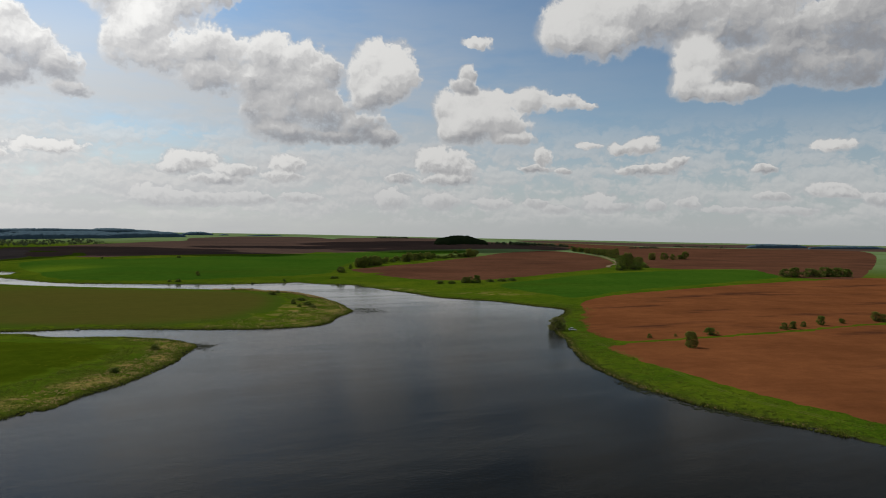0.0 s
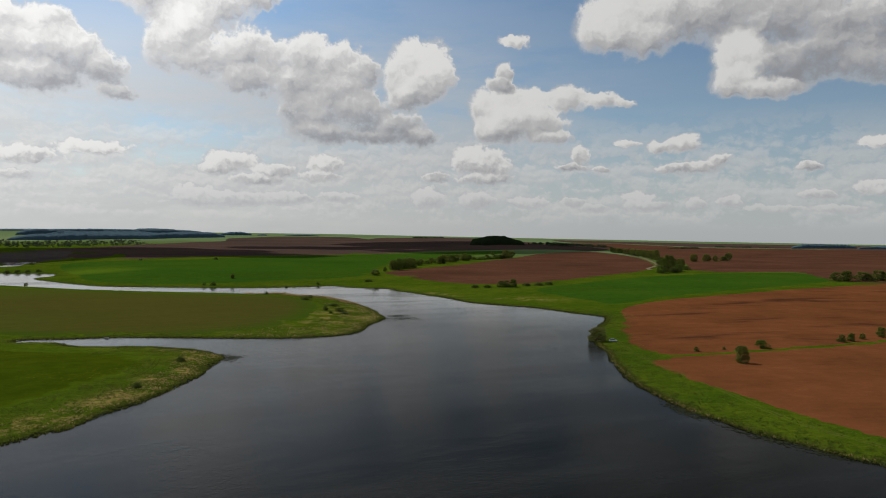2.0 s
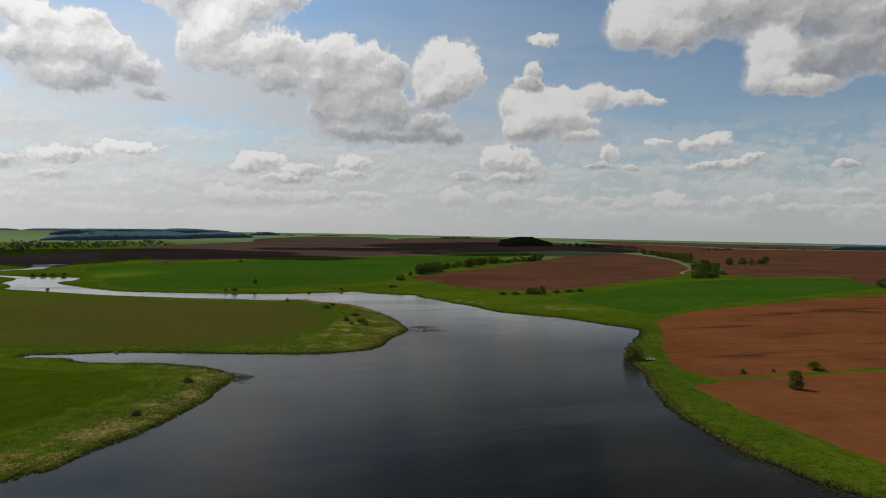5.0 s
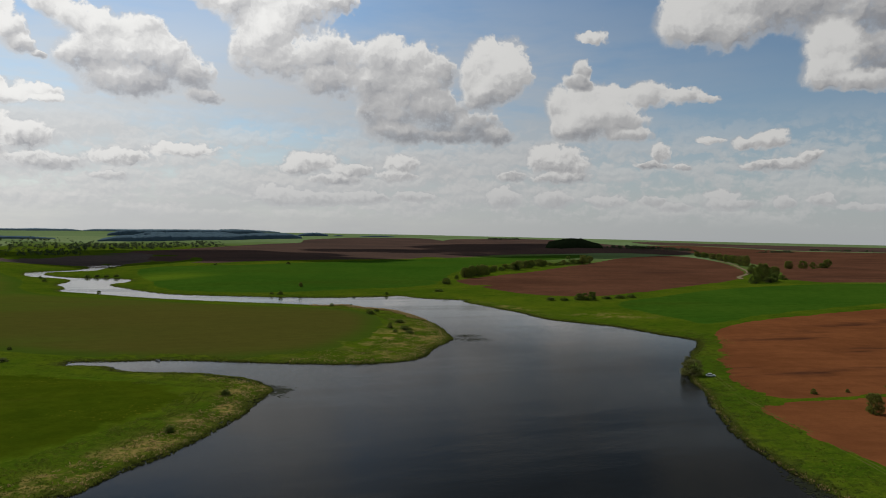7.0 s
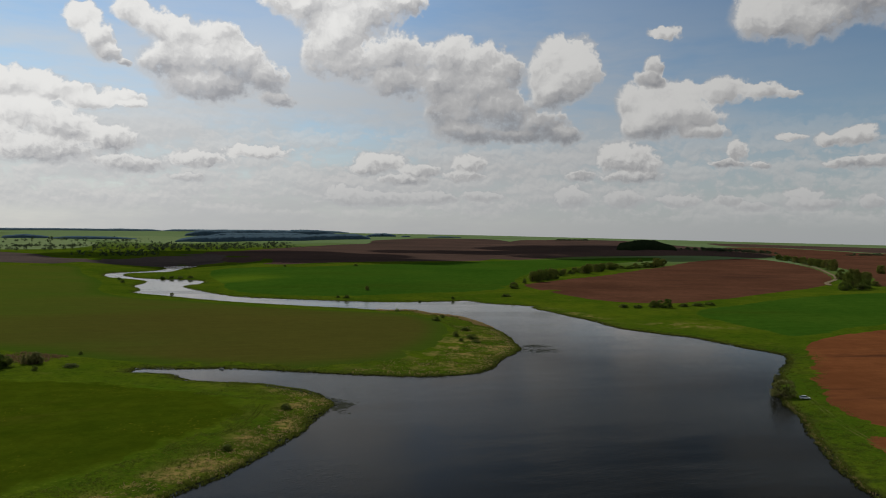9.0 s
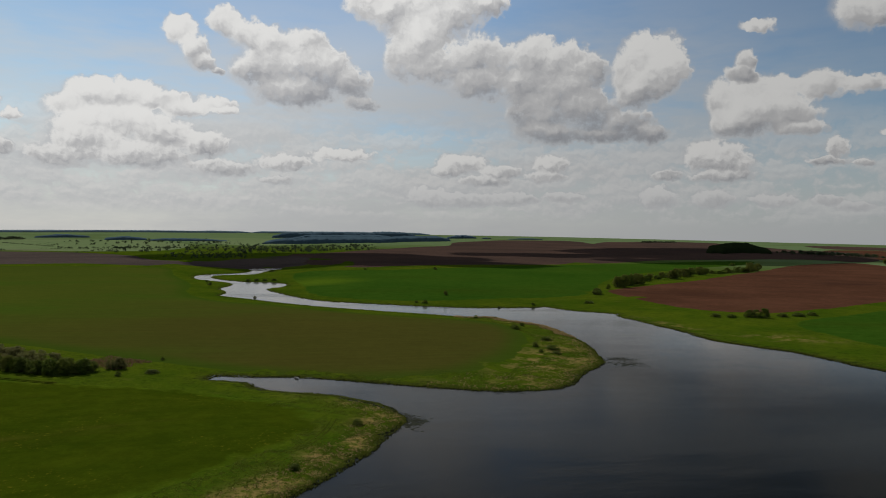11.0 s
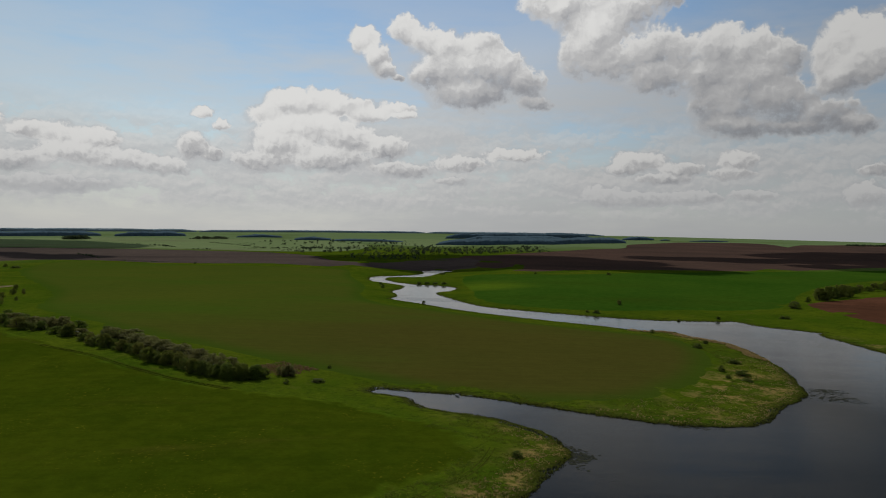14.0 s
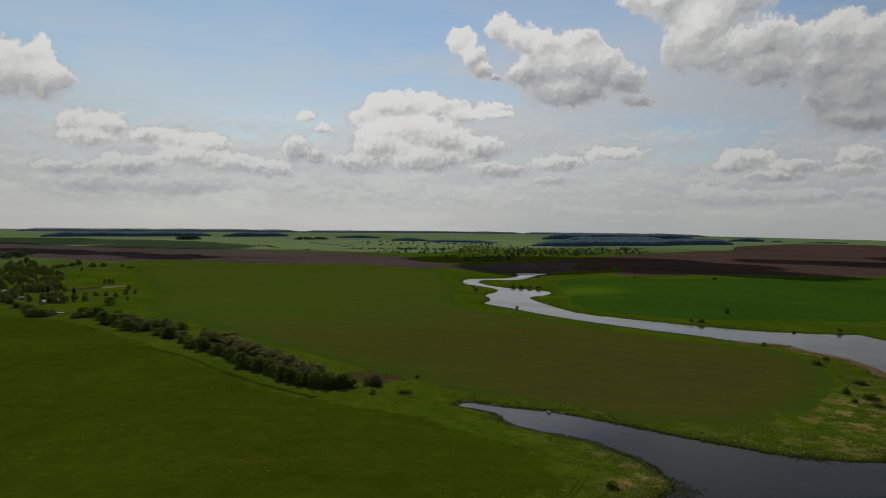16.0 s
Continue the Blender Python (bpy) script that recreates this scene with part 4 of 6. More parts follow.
def make_tree(kind, seed):
    """A plant 1 m high and 1 m wide: trunk with limbs, and a crown of leaf clumps."""
    rng = np.random.RandomState(seed)
    root = new(kind)
    low, wide = {"tree": (0.1, 0.6), "shrub": (-0.04, 0.62), "willow": (-0.02, 0.62), "spruce": (0.04, 0.5)}[kind]
    mat = {"tree": LEAF, "shrub": SHRUB_LEAF, "willow": WILLOW_LEAF, "spruce": SPRUCE_LEAF}[kind]
    limbs, centres, radii = [], [], []
    stems = 1 if kind in ("tree", "spruce") else 4
    if kind == "spruce":
        limbs.append(tube([(0, 0, 0), (0, 0, 0.5), (0, 0, 0.97)], [0.035, 0.022, 0.004]))
        for z in np.linspace(0.08, 0.97, 13):
            for j in range(7):
                a = rng.uniform(0, 6.28)
                reach = 0.5 * (1.02 - z) * rng.uniform(0.6, 1.05)
                for t in (0.45, 0.95):
                    centres.append((math.cos(a) * reach * t, math.sin(a) * reach * t, z - 0.1 * t * reach))
                    radii.append(0.05 + 0.05 * (1 - z))
    else:
        lumps = 60 if kind == "tree" else 54
        skew = rng.uniform(-0.07, 0.07, 2)
        bulge = rng.uniform(0.75, 1.1, 7)
        while len(centres) < lumps:
            a, u = rng.uniform(0, 6.28), rng.uniform(0, 1)
            z = low + (1 - low) * u
            body = math.sin(math.pi * min(1, (u * (0.72 if kind == "tree" else 0.52) + (0.2 if kind == "tree" else 0.4)))) ** 0.55
            edge = wide * body * bulge[int(a / 6.29 * 7)] * rng.uniform(0.25, 1.0) ** 0.4
            r = rng.uniform(0.10, 0.18)
            reach = max(0, edge - r * 0.8)
            centres.append((math.cos(a) * reach + skew[0] * u, math.sin(a) * reach + skew[1] * u, min(z, 0.99 - r * 0.8)))
            radii.append(r)
        for s in range(stems):
            a = 6.28 * s / stems + rng.uniform(-0.5, 0.5)
            lean = 0.0 if stems == 1 else 0.16
            fork = (math.cos(a) * lean, math.sin(a) * lean, max(low, 0.16))
            limbs.append(tube([(fork[0] * 0.2, fork[1] * 0.2, -0.02), tuple(0.6 * q for q in fork), fork], [0.05 if stems == 1 else 0.028, 0.036 if stems == 1 else 0.02, 0.03 if stems == 1 else 0.016]))
            for c in [centres[i] for i in rng.choice(len(centres), 9 if stems == 1 else 3, False)]:
                mid = tuple((fork[i] + c[i]) / 2 + rng.uniform(-0.03, 0.03) for i in range(3))
                limbs.append(tube([fork, mid, c], [0.02, 0.013, 0.005], 5))
    centres, radii = np.array(centres), np.array(radii)
    part("trunk" if stems == 1 else "stems", raw_mesh("trunk", limbs, BARK), root)
    part("crown", raw_mesh("crown", [leaf_cloud(rng, centres, radii, 16 if kind == "spruce" else 66, 0.042 if kind == "spruce" else 0.031)], mat), root)
    return root


KINDS = {"tree": [11, 12, 13, 14, 15, 16], "shrub": [21, 22, 23, 24, 25], "willow": [31, 32, 33], "spruce": [41]}
STOCK, USED, TAGS = {}, set(), {}
PLANTING = np.random.RandomState(77)


def section(label, category, group, bulk=1.0):
    TAGS.update(label=label, category=category, group=group, bulk=bulk)


def plant(kind, x, y, tall, wide):
    """Sets one tree or bush on the ground."""
    seed = KINDS[kind][PLANTING.randint(len(KINDS[kind]))]
    if seed not in STOCK:
        STOCK[seed] = make_tree(kind, seed)
    tall, wide = tall * TAGS["bulk"], wide * TAGS["bulk"]
    z = float(land(np.array([x]), np.array([y]))[0])
    m = pose(x, y, z - 0.02 * tall, 0, 0, PLANTING.uniform(0, 360)) @ Matrix.Diagonal((wide, wide * PLANTING.uniform(0.9, 1.1), tall, 1))
    if seed in USED:
        ob = copy_thing(STOCK[seed], Matrix.Identity(4))
        ob.matrix_basis = m
    else:
        ob = STOCK[seed]
        ob.matrix_basis = m
        USED.add(seed)
    ob["group"] = ""
    return tagged(ob, TAGS["label"], TAGS["category"], TAGS["group"])


def wood(name, a, b, depth, tall, count, mat, label):
    """A far wood or scrub: many crowns over a strip from a to b, reaching back from the lake."""
    rng = np.random.RandomState(int(abs(a[0]) * 7 + abs(b[1])) % 9999)
    a, b = np.array(a, float), np.array(b, float)
    mid = (a + b) / 2
    back = mid / np.linalg.norm(mid)
    u, w = rng.uniform(0, 1, count), rng.uniform(0, 1, count) ** 1.4
    p = a + (b - a) * u[:, None] + back * (w * depth)[:, None] + rng.normal(size=(count, 2)) * tall * 0.3
    ends = np.clip(np.minimum(u, 1 - u) * 9, 0.45, 1)
    h = tall * rng.uniform(0.7, 1.08, count) * ends
    z = land(p[:, 0], p[:, 1])
    verts, faces, far, total = [], [], mat is HAZE_LEAF, 0
    for i in range(count):
        r = h[i] * (rng.uniform(0.36, 0.55) if h[i] > 9 else rng.uniform(0.5, 0.85))
        n, per, leaf = (5, 6, 0.2) if far else (8, 10, 0.12)
        ang, up = rng.uniform(0, 6.28, n), rng.uniform(0.25, 0.82, n)
        spread = r * 0.62 * np.sin(np.pi * np.clip(up + 0.1, 0, 1)) ** 0.6
        c = np.column_stack([p[i, 0] + np.cos(ang) * spread, p[i, 1] + np.sin(ang) * spread, z[i] + up * h[i]])
        v, f = leaf_cloud(rng, c, np.full(n, h[i] * 0.2), per, h[i] * leaf)
        faces.append(f + total)
        total += len(v)
        verts.append(v)
        v, f = tube([(p[i, 0], p[i, 1], z[i] - 0.5), (p[i, 0], p[i, 1], z[i] + h[i] * 0.6)], [h[i] * 0.03, h[i] * 0.015], 4)
        faces.append(np.array(f) + total)
        total += len(v)
        verts.append(np.array(v))
    me = bpy.data.meshes.new(name)
    me.from_pydata(np.concatenate(verts).tolist(), [], np.concatenate(faces).tolist())
    me.materials.append(mat)
    return tagged(new(name, me), label, "wood", kind="stuff")


def forest(name, a, b, depth, tall, mat, label):
    """A far forest seen as one closed canopy: crown beside crown on a strip from a to b, with an edge down to the ground."""
    rng = np.random.RandomState(int(abs(a[0]) * 7 + abs(b[1])) % 9999)
    a, b = np.array(a, float), np.array(b, float)
    mid = (a + b) / 2
    back = mid / np.linalg.norm(mid)
    n, k = max(8, int(np.linalg.norm(b - a) / 6.5)), max(6, int(depth / 11))
    u, w = np.meshgrid(np.linspace(0, 1, n), np.linspace(0, 1, k))
    bend = np.array([noise.noise((q * 9, tall, 0.5)) for q in u[0]]) * depth * 0.16
    p = a + (b - a) * u[..., None] + back * (w * depth + bend[None, :])[..., None] + rng.normal(size=(k, n, 2)) * 1.6
    rise = tall * (0.86 + 0.16 * rng.uniform(-1, 1, (k, n))) + tall * 0.22 * np.array([noise.noise((x / 130, y / 130, 0.2)) for x, y in p.reshape(-1, 2)]).reshape(k, n)
    ends = np.minimum(u, 1 - u) * n
    rise = rise * np.clip(0.3 + ends / 16, 0, 1) ** 0.8 * np.where(w == 0, 0.72, 1)
    foot = (ends < 0.5) | (w == 1)
    z = land(p[..., 0], p[..., 1]) + np.where(foot, -1, rise)
    skirt = p[0] - back * 1.5
    v = np.concatenate([np.column_stack([skirt, land(skirt[:, 0], skirt[:, 1]) - 1]), np.concatenate([p, z[..., None]], -1).reshape(-1, 3)])
    i = np.arange((k + 1) * n).reshape(k + 1, n)
    faces = np.stack([i[:-1, :-1], i[:-1, 1:], i[1:, 1:], i[1:, :-1]], -1).reshape(-1, 4)
    return tagged(mesh_object(name, v.tolist(), faces.tolist(), mat), label, "forest", kind="stuff")


def grove(outline, count, tall, seed):
    """Garden trees at random inside an outline, one by one."""
    rng = np.random.RandomState(seed)
    line = np.array(outline, float)
    lo, hi = line.min(0), line.max(0)
    while count:
        x, y = rng.uniform(lo[0], hi[0]), rng.uniform(lo[1], hi[1])
        if inside(line, np.array([x]), np.array([y]))[0]:
            h = tall * rng.uniform(0.5, 1.25)
            plant("tree" if rng.rand() < 0.55 else "shrub" if rng.rand() < 0.8 else "willow", x, y, h, h * rng.uniform(0.75, 1.3))
            count -= 1


def shore_belt(name, mat, label, stretch, count, near, far, tall, seed, blades=5):
    """Sedge or reed tufts in a belt along the water's edge."""
    rng = np.random.RandomState(seed)
    line = np.array([q for q in LAKE if stretch(*q)])
    i = rng.randint(len(line) - 1, size=count)
    step = line[i + 1] - line[i]
    ok = np.linalg.norm(step, axis=1) < 40
    i, step = i[ok], step[ok]
    weight = np.linalg.norm(step, axis=1)
    keep = rng.rand(len(i)) < np.clip(weight / 8, 0.15, 1)
    i, step = i[keep], step[keep]
    p = line[i] + step * rng.rand(len(i), 1)
    side = np.column_stack([step[:, 1], -step[:, 0]]) / np.maximum(np.linalg.norm(step, axis=1), 0.1)[:, None]
    p = p + side * rng.uniform(near, far, (len(i), 1)) * (1 + 0.6 * np.sin(p[:, :1] / 7) * np.sin(p[:, 1:] / 6))
    z = np.maximum(land(p[:, 0], p[:, 1]), 0) - 0.05
    k = len(p) * blades
    q = np.repeat(np.column_stack([p, z]), blades, 0)
    q[:, :2] += rng.normal(size=(k, 2)) * 0.28
    a = rng.uniform(0, 6.28, k)
    h = tall * rng.uniform(0.5, 1.25, k)
    w = 0.16 * rng.uniform(0.7, 1.4, k)
    d = np.column_stack([np.cos(a) * w, np.sin(a) * w, 0 * a])
    top = q + np.column_stack([rng.normal(size=(k, 2)) * 0.3 * h[:, None], h])
    v = np.stack([q - d, q + d, top], 1).reshape(-1, 3)
    me = bpy.data.meshes.new(name)
    me.from_pydata(v.tolist(), [], np.arange(3 * k).reshape(-1, 3).tolist())
    me.materials.append(mat)
    return tagged(new(name, me), label, "reeds", kind="stuff")


def weed_patch(name, x, y, rx, ry, turn, count, label, seed):
    """Leaves of water weed afloat in an uneven patch."""
    rng = np.random.RandomState(seed)
    verts, faces = [], []
    for _ in range(count):
        g = rng.normal(size=2) * 0.5
        c, s = math.cos(radians(turn)), math.sin(radians(turn))
        px, py = x + c * g[0] * rx - s * g[1] * ry, y + s * g[0] * rx + c * g[1] * ry
        r = rng.uniform(0.15, 0.8)
        n, k = len(verts), 7
        verts += [(px + math.cos(6.283 * j / k) * r * rng.uniform(0.6, 1.2), py + math.sin(6.283 * j / k) * r * rng.uniform(0.6, 1.2), 0.03 + rng.uniform(0, 0.05)) for j in range(k)]
        faces.append(tuple(range(n, n + k)))
    me = bpy.data.meshes.new(name)
    me.from_pydata(verts, [], faces)
    me.materials.append(WEED)
    return tagged(new(name, me), label, "water weed", kind="stuff")



def tufts(name, mat, label, x0, x1, y0, y1, count, tall, lo, hi, seed):
    """Rough grass standing in tufts over a stretch of meadow, between lo and hi metres from the water."""
    rng = np.random.RandomState(seed)
    x, y = rng.uniform(x0, x1, count), rng.uniform(y0, y1, count)
    d = shore_distance(x, y)
    patchy = np.array([noise.noise((a / 9, b / 9, seed)) for a, b in zip(x, y)])
    keep = (d > lo) & (d < hi) & (patchy > rng.uniform(-0.5, 0.35, count))
    x, y, d = x[keep], y[keep], d[keep]
    z, blades = land(x, y, d) - 0.05, 4
    k = len(x) * blades
    q = np.repeat(np.column_stack([x, y, z]), blades, 0)
    q[:, :2] += rng.normal(size=(k, 2)) * 0.3
    a, h = rng.uniform(0, 6.28, k), tall * rng.uniform(0.4, 1.3, k)
    w = 0.2 * rng.uniform(0.7, 1.5, k)
    s = np.column_stack([np.cos(a) * w, np.sin(a) * w, 0 * a])
    top = q + np.column_stack([rng.normal(size=(k, 2)) * 0.4 * h[:, None], h])
    me = bpy.data.meshes.new(name)
    me.from_pydata(np.stack([q - s, q + s, top], 1).reshape(-1, 3).tolist(), [], np.arange(3 * k).reshape(-1, 3).tolist())
    me.materials.append(mat)
    return tagged(new(name, me), label, "grass", kind="stuff")

# ---- trees and bushes, one by one ----
section("round dark-green tree alone in the ploughed field", "tree", "")
plant("tree", 119.4, 335.2, 8.0, 7.5)
section("broad yellow-green willow leaning over the water", "willow", "")
plant("willow", 67.0, 404.2, 7.9, 9.9)
plant("willow", 71.9, 446.5, 2.9, 3.2)
section("low bush on the grassy strip between ploughed fields", "bush", "bushes between the ploughed fields")
plant("shrub", 109.3, 367.0, 2.5, 2.8)
plant("shrub", 124.4, 372.4, 1.6, 1.9)
plant("shrub", 145.5, 378.1, 3.9, 7.2)
plant("shrub", 196.4, 401.2, 4.0, 5.0)
plant("shrub", 202.7, 404.1, 4.4, 5.1)
plant("shrub", 213.2, 412.3, 3.4, 3.7)
plant("tree", 228.3, 421.4, 5.8, 6.6)
plant("shrub", 246.4, 431.0, 3.2, 4.0)
plant("tree", 275.6, 445.0, 6.3, 6.7)
plant("shrub", 279.4, 442.6, 5.1, 6.7)
section("dense dark bush at the edge of the green field", "bush", "bushes by the green field")
plant("shrub", 449.3, 921.2, 11.6, 14.9)
plant("shrub", 463.5, 924.3, 13.3, 18.3)
plant("shrub", 489.5, 929.8, 11.9, 25.4)
plant("shrub", 511.4, 934.3, 13.7, 24.0)
plant("shrub", 531.0, 938.3, 13.0, 26.1)
plant("shrub", 543.8, 940.8, 11.4, 12.3)
section("tree in leaf in a short row between brown fields", "tree", "short tree row in the east")
plant("tree", 432.1, 1451.5, 15.9, 17.1)
plant("tree", 461.1, 1461.6, 16.1, 18.5)
plant("tree", 481.0, 1468.6, 13.7, 11.2)
plant("tree", 521.8, 1511.2, 18.0, 18.0)
plant("shrub", 509.3, 1506.7, 10.3, 17.9)
section("leafy tree beside the dirt road", "tree", "trees along the dirt road")
plant("tree", 358.8, 1926.6, 14.2, 14.2)
plant("tree", 367.7, 1892.1, 14.0, 15.5)
plant("tree", 371.9, 1815.7, 14.9, 17.9)
plant("tree", 382.5, 1783.1, 16.2, 17.6)
plant("tree", 371.7, 1669.6, 17.9, 19.3)
plant("tree", 378.1, 1639.0, 17.6, 19.0)
plant("tree", 370.6, 1541.6, 20.4, 20.4)
plant("tree", 373.7, 1513.5, 22.6, 15.1)
plant("tree", 269.7, 1049.7, 22.7, 14.0)
plant("tree", 286.2, 1086.8, 25.4, 18.1)
plant("shrub", 294.6, 1073.0, 10.8, 14.3)
plant("shrub", 261.8, 1032.0, 11.2, 15.4)
plant("tree", 345.9, 1234.8, 14.5, 16.5)
plant("shrub", 286.2, 1054.6, 7.9, 19.4)
plant("shrub", 326.7, 1133.3, 6.7, 13.3)
plant("shrub", 364.4, 1921.6, 9.9, 14.4)
plant("shrub", 376.6, 1900.1, 12.3, 21.0)
plant("shrub", 382.2, 1816.1, 11.5, 18.1)
plant("shrub", 379.9, 1744.7, 11.3, 23.8)
plant("shrub", 389.7, 1713.6, 14.7, 19.4)
plant("shrub", 385.3, 1639.7, 15.4, 25.3)
plant("shrub", 373.9, 1529.9, 16.2, 20.8)
plant("shrub", 315.5, 1252.5, 16.5, 13.6)
plant("shrub", 288.0, 1104.0, 18.3, 16.9)
plant("shrub", 297.0, 1098.8, 15.1, 20.5)
plant("shrub", 318.3, 1154.3, 8.3, 19.7)
plant("shrub", 304.7, 1095.8, 5.9, 15.1)
section("tree with olive spring leaves in the row along the ploughed field", "tree", "tree row along the ploughed field")
plant("tree", -117.5, 974.8, 14.2, 14.2)
plant("tree", -109.2, 977.9, 16.7, 15.9)
plant("tree", -102.4, 1027.7, 15.8, 16.6)
plant("tree", -95.9, 1047.4, 13.6, 11.9)
plant("tree", -90.3, 1123.8, 10.0, 11.8)
plant("tree", -78.0, 1170.5, 10.4, 11.3)
plant("tree", -64.2, 1177.1, 13.3, 13.3)
plant("tree", -56.8, 1180.6, 16.2, 15.2)
plant("tree", -49.2, 1228.4, 13.9, 11.9)
plant("tree", -40.2, 1256.0, 14.2, 15.2)
plant("tree", -28.2, 1310.9, 13.7, 14.8)
plant("tree", -18.8, 1315.6, 11.7, 10.6)
plant("shrub", -9.5, 1346.0, 6.5, 7.6)
plant("shrub", 2.5, 1351.9, 5.4, 10.9)
plant("tree", 15.9, 1385.3, 10.0, 10.0)
plant("shrub", 32.3, 1421.1, 9.2, 18.3)
plant("tree", 52.2, 1430.9, 18.5, 17.3)
plant("tree", 67.7, 1467.2, 15.4, 15.4)
plant("shrub", 44.0, 1426.9, 9.2, 11.5)
plant("shrub", 29.2, 1637.7, 6.6, 11.9)
plant("shrub", -116.6, 994.2, 10.5, 17.1)
plant("shrub", -107.0, 1012.2, 13.9, 16.0)
plant("shrub", -100.0, 1043.6, 11.2, 14.5)
plant("shrub", -95.8, 1108.1, 8.2, 13.6)
plant("shrub", -83.0, 1156.5, 6.3, 11.6)
plant("shrub", -71.6, 1200.3, 8.0, 13.0)
plant("shrub", -62.2, 1197.9, 9.2, 17.1)
plant("shrub", -54.0, 1252.7, 12.3, 18.2)
plant("shrub", -46.5, 1251.3, 11.9, 16.5)
plant("shrub", -36.0, 1328.2, 10.9, 19.1)
plant("shrub", -24.3, 1322.6, 9.1, 12.2)
plant("shrub", -15.1, 1380.2, 6.5, 8.5)
plant("shrub", -5.2, 1357.0, 4.8, 9.7)
plant("shrub", 8.3, 1371.6, 6.5, 11.2)
plant("shrub", 22.6, 1403.2, 5.9, 13.7)
plant("shrub", 43.5, 1435.1, 8.5, 19.7)
plant("shrub", 61.1, 1506.0, 11.1, 18.9)
plant("shrub", 54.6, 1467.6, 10.5, 14.9)
plant("shrub", 38.9, 1536.6, 4.9, 12.6)
section("grey-green bush at the foot of the tree row", "bush", "")
plant("shrub", -127.4, 875.5, 7.1, 12.8)
plant("shrub", -124.4, 943.7, 6.1, 6.1)
plant("shrub", -123.7, 802.4, 2.6, 11.1)
section("dark bush at the lower edge of the ploughed field", "bush", "bushes below the ploughed field")
plant("shrub", 23.2, 738.9, 6.6, 8.3)
plant("shrub", 29.1, 738.3, 7.1, 8.3)
plant("shrub", 36.3, 737.6, 8.3, 10.7)
plant("shrub", -3.0, 735.3, 3.0, 10.7)
plant("shrub", 10.0, 733.9, 3.0, 9.5)
plant("shrub", 51.4, 750.4, 3.0, 9.7)
plant("shrub", 64.4, 761.4, 3.1, 12.3)
plant("shrub", 76.6, 772.7, 3.1, 10.0)
section("round dark bush standing in the wheat field", "bush", "bushes in and below the wheat field")
plant("tree", -275.9, 789.4, 5.0, 5.6)
plant("shrub", -275.6, 730.8, 3.2, 6.5)
plant("shrub", -433.5, 1151.9, 4.2, 8.0)
plant("shrub", -529.4, 1087.6, 2.9, 4.9)
plant("shrub", -200.5, 739.4, 1.9, 3.7)
plant("shrub", -174.3, 771.3, 2.5, 4.5)
section("small bush on the river bank", "bush", "bushes on the river bank")
plant("shrub", -191.3, 640.2, 2.8, 4.2)
plant("tree", -441.1, 676.8, 4.0, 3.6)
plant("shrub", -284.8, 729.8, 2.2, 3.9)
plant("shrub", -591.6, 790.0, 4.3, 6.4)
plant("shrub", -619.9, 818.6, 3.0, 4.5)
plant("shrub", -604.2, 884.1, 2.6, 8.5)
plant("shrub", -594.5, 889.5, 2.6, 8.5)
plant("shrub", -584.1, 893.9, 2.6, 8.5)
plant("shrub", -572.0, 899.6, 2.9, 8.3)
plant("shrub", -687.6, 1059.7, 2.8, 13.1)
section("low dark bush on the peninsula tip", "bush", "bushes on the peninsula")
plant("shrub", -142.2, 586.5, 3.1, 7.1)
plant("shrub", -143.6, 611.6, 2.5, 5.0)
plant("shrub", -109.0, 513.6, 3.6, 4.0)
plant("shrub", -97.7, 511.2, 2.9, 9.1)
plant("shrub", -110.2, 546.9, 2.1, 8.6)
plant("shrub", -101.7, 496.9, 1.9, 3.2)
plant("shrub", -92.2, 498.3, 1.6, 6.3)
plant("shrub", -177.1, 650.3, 1.8, 3.6)
section("low bush on the grassy cape", "bush", "bushes on the cape")
plant("shrub", -128.4, 313.5, 2.1, 4.2)
plant("shrub", -122.8, 262.3, 1.6, 4.3)
section("small dark bush beside the inlet", "bush", "bushes beside the inlet")
plant("shrub", -270.7, 336.9, 2.3, 3.4)
plant("shrub", -280.5, 376.6, 1.8, 2.4)
plant("shrub", -263.0, 351.0, 1.6, 8.2)
section("dense dark-green bush of the hedge along the inlet", "bush", "hedge along the inlet", 1.15)
plant("shrub", -645.2, 301.4, 5.8, 11.6)
plant("shrub", -640.9, 306.7, 5.3, 10.5)
plant("shrub", -650.3, 317.3, 3.2, 7.5)
plant("shrub", -617.5, 324.8, 4.1, 10.2)
plant("shrub", -614.3, 334.0, 5.1, 10.2)
plant("shrub", -617.8, 340.6, 7.2, 10.3)
plant("tree", -572.5, 329.3, 8.1, 7.7)
plant("shrub", -563.4, 330.8, 7.1, 8.5)
plant("tree", -532.4, 328.1, 7.6, 9.9)
plant("shrub", -516.7, 330.3, 4.8, 5.3)
plant("shrub", -517.6, 337.2, 5.3, 8.8)
plant("shrub", -481.4, 333.5, 5.0, 6.6)
plant("tree", -476.5, 335.6, 7.4, 9.0)
plant("tree", -438.7, 329.3, 5.7, 6.8)
plant("tree", -421.1, 328.4, 7.4, 8.1)
plant("shrub", -415.8, 331.6, 4.7, 5.1)
plant("tree", -403.2, 329.1, 6.0, 6.0)
plant("shrub", -393.6, 329.3, 4.9, 4.9)
plant("tree", -382.2, 326.7, 6.8, 6.1)
plant("tree", -361.1, 319.7, 7.4, 6.4)
plant("shrub", -356.8, 322.3, 5.4, 4.5)
plant("tree", -347.4, 322.1, 6.9, 8.2)
plant("tree", -339.0, 323.7, 7.1, 6.8)
